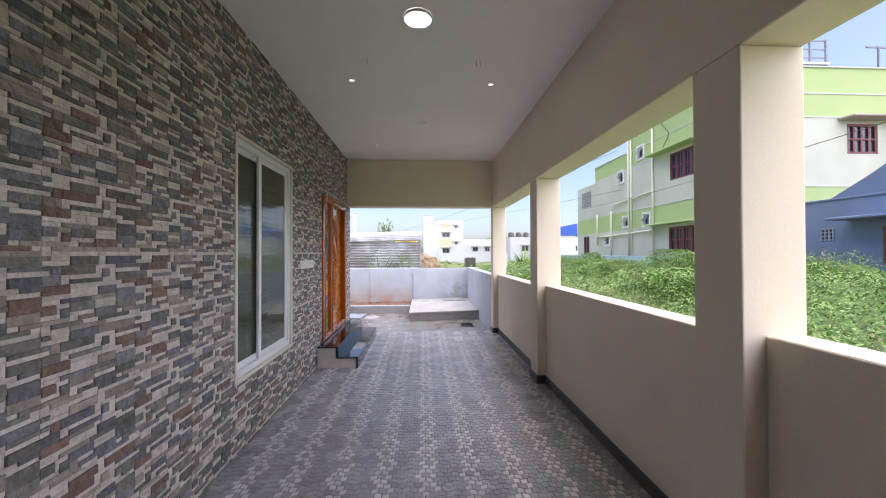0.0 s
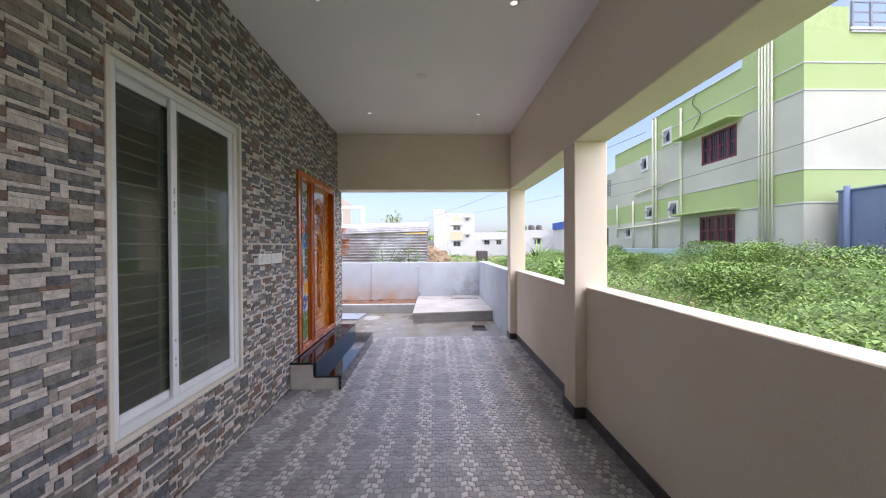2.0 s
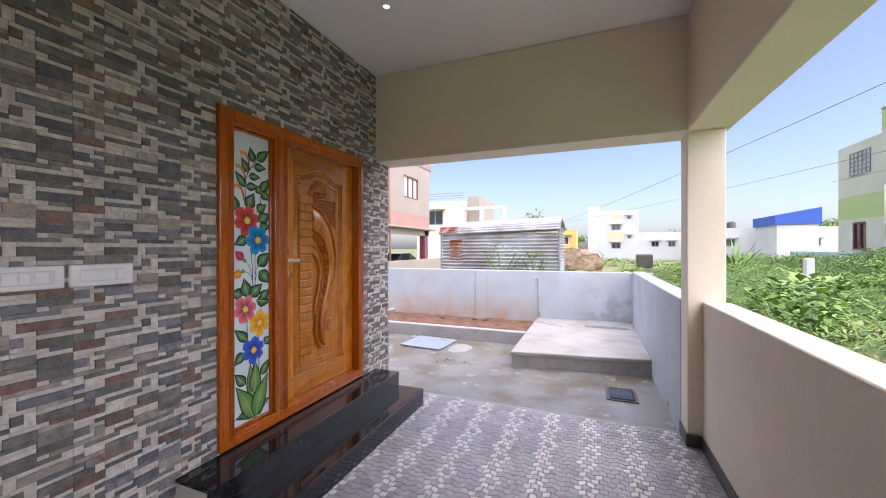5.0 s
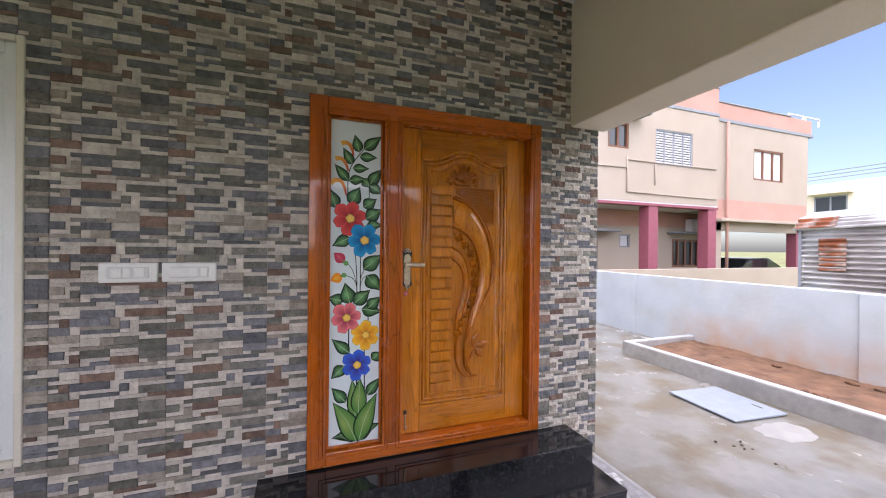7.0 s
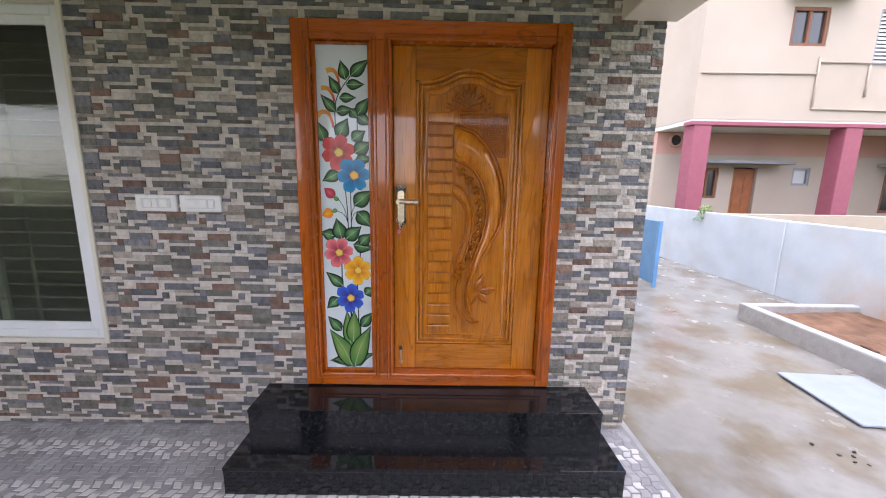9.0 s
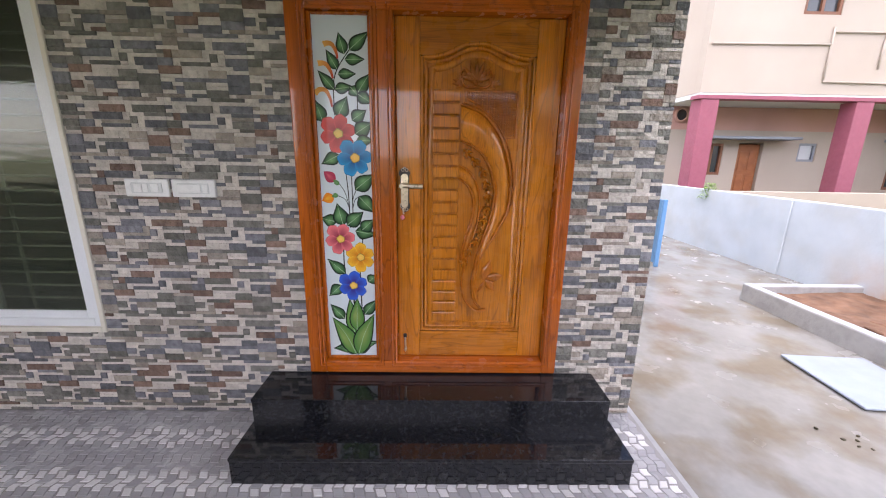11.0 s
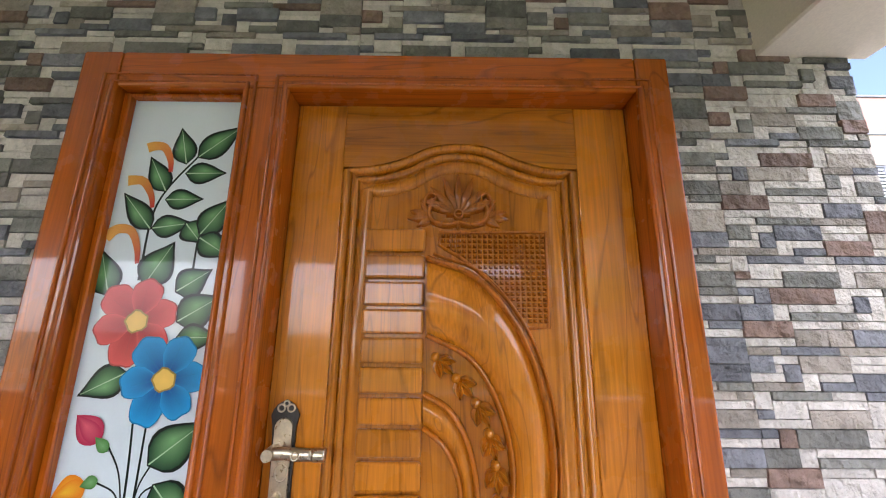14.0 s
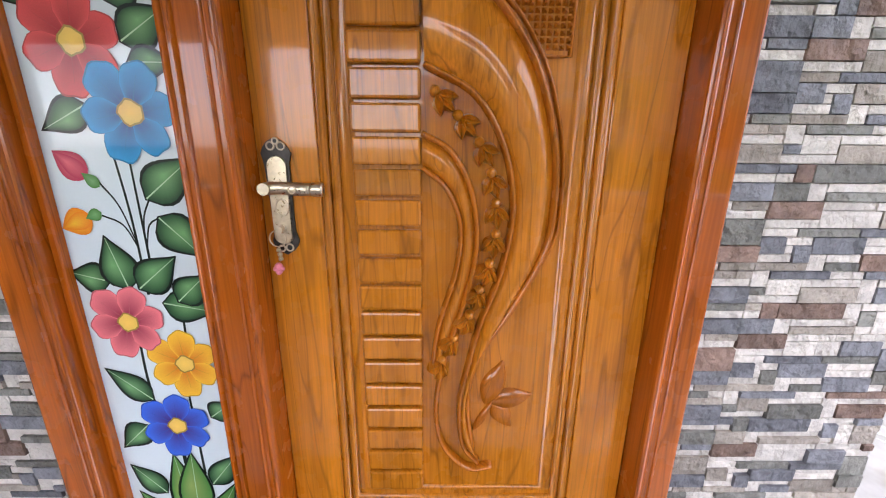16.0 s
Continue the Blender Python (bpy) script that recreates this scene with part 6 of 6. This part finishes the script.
# yard wall weed
bush("wall_weed", "small bright green weed growing on the wall top", -5.05, 11.76, 0.90, 0.17, 0.17, 0.30, 200, 0.05, (2, 6, 0, 0))
agave = thing("spiky_plant", 6.9, 20.5, -0.36, "tall spiky plant with arching sword leaves", "plant")
for k in range(38):
    a, q = rp.uniform(0, 6.283), rp.uniform(0.35, 1.0)
    ln = rp.uniform(1.4, 2.2)
    bm = bmesh.new()
    base = Vector((6.9, 20.5, 0.1 + rp.uniform(0, 0.5)))
    prev = None
    for i in range(6):
        t = i / 5
        c = base + Vector((math.cos(a) * ln * q * t, math.sin(a) * ln * q * t, ln * (1.15 - 0.5 * q) * t - 0.55 * q * ln * t * t))
        s = Vector((-math.sin(a), math.cos(a), 0)) * (0.07 * (1 - t) + 0.006)
        cur = (bm.verts.new(c - s), bm.verts.new(c + Vector((0, 0, -0.03 * (1 - t)))), bm.verts.new(c + s))
        if prev:
            bm.faces.new((prev[0], prev[1], cur[1], cur[0])), bm.faces.new((prev[1], prev[2], cur[2], cur[1]))
        prev = cur
    adopt(agave, part("blade", bm, LEAFM[k % 2]))
THATCH = material("dry_thatch", (0.30, 0.22, 0.14), 0.95, spots=0.3, spot_scale=3, bump=1.0, bump_scale=30)
heap = thing("thatch_heap", 0.9, 30, -0.36, "brown dry thatch heap in the field", "heap")
bm = bmesh.new()
bmesh.ops.create_icosphere(bm, subdivisions=4, radius=1, matrix=pose(0.9, 30, 0.2) @ Matrix.Diagonal((1.9, 1.2, 1.35, 1)))
for v in bm.verts:
    v.co += Vector((noise.noise(v.co * 2.0), noise.noise(v.co * 2.1 + Vector((5, 0, 0))), 0.6 * noise.noise(v.co * 1.9 + Vector((0, 5, 0))))) * 0.35
    v.co.z = max(v.co.z, -0.36)
adopt(heap, part("mound", bm, THATCH))
sp = [((0.9 + rp.gauss(0, 0.8), 29.2 + rp.gauss(0, 0.5), rp.uniform(-0.2, 1.5)), rp.uniform(0.3, 0.7), 0.03, rp.uniform(0, 6.283), rp.uniform(-1.2, 1.2), 0) for _ in range(420)]
adopt(heap, tagged(leaf_cloud("straw", sp, mats=[THATCH]), kind="stuff"))


def tree(name, label, x, y, h, spread, count, size):
    t = thing(name, x, y, -0.36, label, "tree")
    bm = bmesh.new()
    tube(bm, [(x, y, -0.36), (x + 0.1, y, h * 0.35), (x, y + 0.1, h * 0.6)], 0.12, 8)
    for k in range(9):
        a = k * 2.4
        r = spread * rp.uniform(0.5, 0.9)
        tube(bm, [(x, y, h * (0.4 + 0.02 * k)), (x + r * 0.5 * math.cos(a), y + r * 0.5 * math.sin(a), h * 0.68), (x + r * math.cos(a), y + r * math.sin(a), h * rp.uniform(0.75, 0.95))], 0.035, 5)
    adopt(t, part("trunk", bm, THATCH))
    sp = []
    for k in range(count):
        c = k % 9
        a, r = c * 2.4, spread * 0.7
        sp.append(((x + r * math.cos(a) + rp.gauss(0, spread * 0.28), y + r * math.sin(a) + rp.gauss(0, spread * 0.28), h * 0.82 + rp.gauss(0, h * 0.07)), size * rp.uniform(0.6, 1.3), size * 0.5, rp.uniform(0, 6.283), rp.uniform(-0.8, 0.5), rp.choices((0, 1, 2), (5, 3, 3))[0]))
    adopt(t, leaf_cloud("crown", sp))


tree("papaya_tree", "small leafy tree behind the tin shed", -1.6, 30.0, 4.3, 0.6, 150, 0.26)
for x, y, h, s in ((-30, 95, 6, 4), (24, 105, 6, 5), (-4, 110, 5, 5), (44, 90, 7, 5), (13, 120, 5, 5)):
    tree("far_tree", "rounded green tree on the horizon", x, y, h, s, 900, 0.9)
for x, y, rx, ry, rz, n, s in ((9, 36, 5, 3, 0.9, 1100, 0.24), (17, 40, 6, 3, 1.2, 1300, 0.26), (3, 47, 6, 2, 0.8, 900, 0.26), (-5, 36, 3, 3, 0.9, 600, 0.24), (7.5, 26, 3.0, 3, 0.7, 1000, 0.18)):
    bush("field_scrub", "low green scrub in the open field", x, y, -0.3, rx, ry, rz, n, s)

# ---- split-face stone cladding ----
STONES = {
    "l": material("stone_cream", (0.63, 0.58, 0.52), 0.65, bump=1.0, bump_scale=28, relief=0.03, spots=0.13, spot_scale=24, vary=0.12, spec=0.25),
    "g": material("stone_grey", (0.195, 0.190, 0.166), 0.6, bump=1.0, bump_scale=28, relief=0.03, spots=0.25, spot_scale=22, vary=0.28, spec=0.25),
    "d": material("stone_slate", (0.188, 0.190, 0.204), 0.6, bump=1.0, bump_scale=28, relief=0.03, spots=0.25, spot_scale=22, vary=0.32, spec=0.25),
    "t": material("stone_taupe", (0.35, 0.305, 0.255), 0.62, bump=1.0, bump_scale=28, relief=0.03, spots=0.18, spot_scale=22, vary=0.22, spec=0.25),
    "b": material("stone_brown", (0.225, 0.148, 0.115), 0.6, bump=1.0, bump_scale=28, relief=0.03, spots=0.25, spot_scale=22, vary=0.22, spec=0.25),
}
TONES = list(STONES)
TILE_W, TILE_H, TILE_Y, TILE_Z = 0.4555, 0.3037, 4.660, 1.4245
ART = (
    "BBBBBBaaaaaabbccccccDDDD",
    "BBBBBBddddeeeEEEEEffffff",
    "ggggggddddeeeEEEEEFFFFFF",
    "hhhhGGGGGGGHHHHHHHFFFFFF",
    "IIIiiiJJJJJJkkkkkkFFFFFF",
    "IIIjLLJJJJJJllllllKKKKKK",
    "nnnnLLooppppMMMMMMKKKKKK",
    "NNNNNNooPPPPMMMMMMqqNNNN",
    "rrQQQQQQQssssRRRRRRRRRtt",
    "rruuuuvvvvvvvyyxxxxxxxxx",
    "SSuuuuTTTTTTTyyUUUUUUUUU",
    "wwwwwwTTTTTTTyyUUUUUUUUU",
    "VVWWXXXXXXXXaabbbbUUUUUU",
    "ccWWXXXXXXXXaaYYddeeeeee",
    "CCCCgghhhhhhhhYYddAAAAAA",
    "CCCCggOOOOOOOOiiddAAAAAA")
# the tones that a dark piece of the print takes from tile to tile; the small letters are cream
MIXED = "gggggddddddttb"
TONE = {"B": "bbbbbbbt", "W": "bbtgd", "N": "tttttg", "H": "ttgdb", "T": "ggdddttbb", "X": "gggddttbb", "O": "ggdt"}


def tile_rects():
    seen, out = set(), []
    for j in range(16):
        for i in range(24):
            if (i, j) in seen:
                continue
            c = ART[j][i]
            a = i
            while a < 24 and ART[j][a] == c and (a, j) not in seen:
                a += 1
            b = j + 1
            while b < 16 and ART[b][i:a] == c * (a - i) and not any((k, b) in seen for k in range(i, a)):
                b += 1
            seen |= {(x, y) for x in range(i, a) for y in range(j, b)}
            out.append((i / 24, a / 24, j / 16, b / 16, c))
    return out


def cut(rect, hole):
    a, b, c, d = rect
    e, f, g, h = hole
    if b <= e or a >= f or d <= g or c >= h:
        return [rect]
    out = []
    if a < e:
        out.append((a, e, c, d))
    if b > f:
        out.append((f, b, c, d))
    a, b = max(a, e), min(b, f)
    if c < g:
        out.append((a, b, c, g))
    if d > h:
        out.append((a, b, h, d))
    return out


rng = random.Random(5)
RECTS = tile_rects()
HOLES = [(WIN[0], WIN[1], WIN[2], WIN[3]), (DOOR[0], DOOR[1], DOOR[2] - 0.01, DOOR[3]), (5.54, 7.53, -1, 0.292), (Y_END - 0.25, 9, Z_BEAM, 5)]
sv, sf, si = [], [], []
wall_ob = bpy.data.objects["wall_stone"]
stone_meshes = {}
parts_made = 0
for ti in range(-17, 8):
    for tj in range(-8, 10):
        oy, oz = TILE_Y + ti * TILE_W, TILE_Z + tj * TILE_H
        if oy + TILE_W < Y_BACK or oy > Y_END or oz - TILE_H > Z_CEIL or oz < 0:
            continue
        for u0, u1, v0, v1, ch in RECTS:
            tone = rng.choice(TONE.get(ch, MIXED)) if ch.isupper() else "t" if rng.random() < 0.04 else "l"
            depth = {"l": -0.0036, "g": 0.0016, "d": 0.0018, "t": 0.0002, "b": 0.002}[tone] + rng.uniform(-0.002, 0.002)
            todo = [(max(oy + u0 * TILE_W, Y_BACK), min(oy + u1 * TILE_W, Y_END), max(oz - v1 * TILE_H, 0.004), min(oz - v0 * TILE_H, Z_CEIL))]
            for hole in HOLES:
                todo = [r for t in todo for r in cut(t, hole)]
            for a, b, c, d in todo:
                if b - a < 0.005 or d - c < 0.005:
                    continue
                g = 0.0003
                a, b, c, d = a + g + (0.0004 if u0 == 0 else 0), b - g, c + g, d - g
                m = 0.0009
                pick = 7.31 < a and b < 7.80 and 0.95 < c and d < 2.15 and parts_made < 300
                j = [rng.uniform(-0.001, 0.001) for _ in range(4)]
                if pick:
                    w, h = b - a, d - c
                    key = (round(w, 3), round(h, 3), tone)
                    if key not in stone_meshes:
                        me = bpy.data.meshes.new("stone")
                        w2, h2 = w / 2, h / 2
                        vv = [(-0.0115, -w2, -h2), (-0.0115, w2, -h2), (-0.0115, w2, h2), (-0.0115, -w2, h2)]
                        vv += [(j[0], -w2 + m, -h2 + m), (j[1], w2 - m, -h2 + m), (j[2], w2 - m, h2 - m), (j[3], -w2 + m, h2 - m)]
                        me.from_pydata(vv, [], [(0, 1, 5, 4), (1, 2, 6, 5), (2, 3, 7, 6), (3, 0, 4, 7), (4, 5, 6, 7)])
                        me.materials.append(STONES[tone])
                        stone_meshes[key] = me
                    ob = new("stone", stone_meshes[key])
                    ob.parent = wall_ob
                    ob.location = (depth * 0.5, (a + b) / 2, (c + d) / 2)
                    parts_made += 1
                    continue
                k = len(sv)
                sv += [(-0.0095, a, c), (-0.0095, b, c), (-0.0095, b, d), (-0.0095, a, d)]
                sv += [(depth + j[0], a + m, c + m), (depth + j[1], b - m, c + m), (depth + j[2], b - m, d - m), (depth + j[3], a + m, d - m)]
                sf += [(k, k + 1, k + 5, k + 4), (k + 1, k + 2, k + 6, k + 5), (k + 2, k + 3, k + 7, k + 6), (k + 3, k, k + 4, k + 7), (k + 4, k + 5, k + 6, k + 7)]
                si += [TONES.index(tone)] * 5
tagged(raw("stone_cladding", sv, sf, None, wall_ob, "split-face stone strips in grey, cream and brown", mats=[STONES[k] for k in TONES], index=si), kind="stuff")

# ---- floor tiles: small wavy cells with pale rings ----
CELL = material("floor_cell_grey", (0.33, 0.325, 0.338), 0.27, bump=0.25, bump_scale=120, spots=0.12, spot_scale=1.3, vary=0.13)
PALE_CELL = material("floor_cell_pale", (0.60, 0.59, 0.595), 0.27, bump=0.25, bump_scale=120, spots=0.12, spot_scale=1.3, vary=0.12)
P = 0.307 / 6
floor_ob = bpy.data.objects["floor"]


def zig(x):
    t = (x / (2 * P)) % 1.0
    return 0.011 * (4 * abs(t - 0.5) - 1)


fv, ff, fi = [], [], []
cell_meshes = {}
made = 0
for r in range(int((Y_END - Y_BACK) / P)):
    y0 = Y_BACK + r * P
    half = r % 2
    for i in range(-1, int(X_RAIL / P) + 1):
        x0 = i * P + half * P / 2 + 0.03
        x1 = min(x0 + P, X_RAIL)
        x0 = max(x0, -0.005)
        if x1 - x0 < 0.008:
            continue
        q = (i - 1) % 6
        rr = r % 6
        pale = {0: q in (2, 3), 1: q in (1, 3), 2: q in (2, 3), 3: q in (1, 2), 4: q in (1, 3), 5: q in (1, 2)}[rr]
        if rng.random() < 0.03:
            pale = not pale and q in (1, 2, 3)
        g, m = (0.0046, 0.0024) if pale else (0.0011, 0.0022)
        z = rng.uniform(-0.0006, 0.0004)
        xs = (x0 + g, (x0 + x1) / 2, x1 - g)
        low = [(x, y0 + zig(x) + g, -0.0035) for x in xs] + [(x, y0 + P + zig(x) - g, -0.0035) for x in reversed(xs)]
        cx, cy = (x0 + x1) / 2, y0 + P / 2 + zig((x0 + x1) / 2)
        top = [(x + (m if x < cx - 0.001 else -m if x > cx + 0.001 else 0), y + (m if y < cy else -m), z) for x, y, _ in low]
        faces = [(n, (n + 1) % 6, 6 + (n + 1) % 6, 6 + n) for n in range(6)] + [(6, 7, 8, 9, 10, 11)]
        mi = 1 if pale else 0
        if 0.75 < x0 and x1 < 1.95 and 5.45 < y0 < 6.10 and made < 300:
            key = (half, i % 2, mi, round(x1 - x0, 3))
            if key not in cell_meshes:
                me = bpy.data.meshes.new("tile")
                me.from_pydata([(a - cx, b - cy, c) for a, b, c in low + top], [], faces)
                me.materials.append(PALE_CELL if pale else CELL)
                cell_meshes[key] = me
            ob = new("tile", cell_meshes[key])
            ob.parent = floor_ob
            ob.location = (cx, cy, 0)
            made += 1
            continue
        k = len(fv)
        fv += low + top
        ff += [tuple(n + k for n in f) for f in faces]
        fi += [mi] * 7
tagged(raw("floor_tiles", fv, ff, None, floor_ob, "grey wavy paving cells with pale ring pattern", mats=[CELL, PALE_CELL], index=fi), kind="stuff")
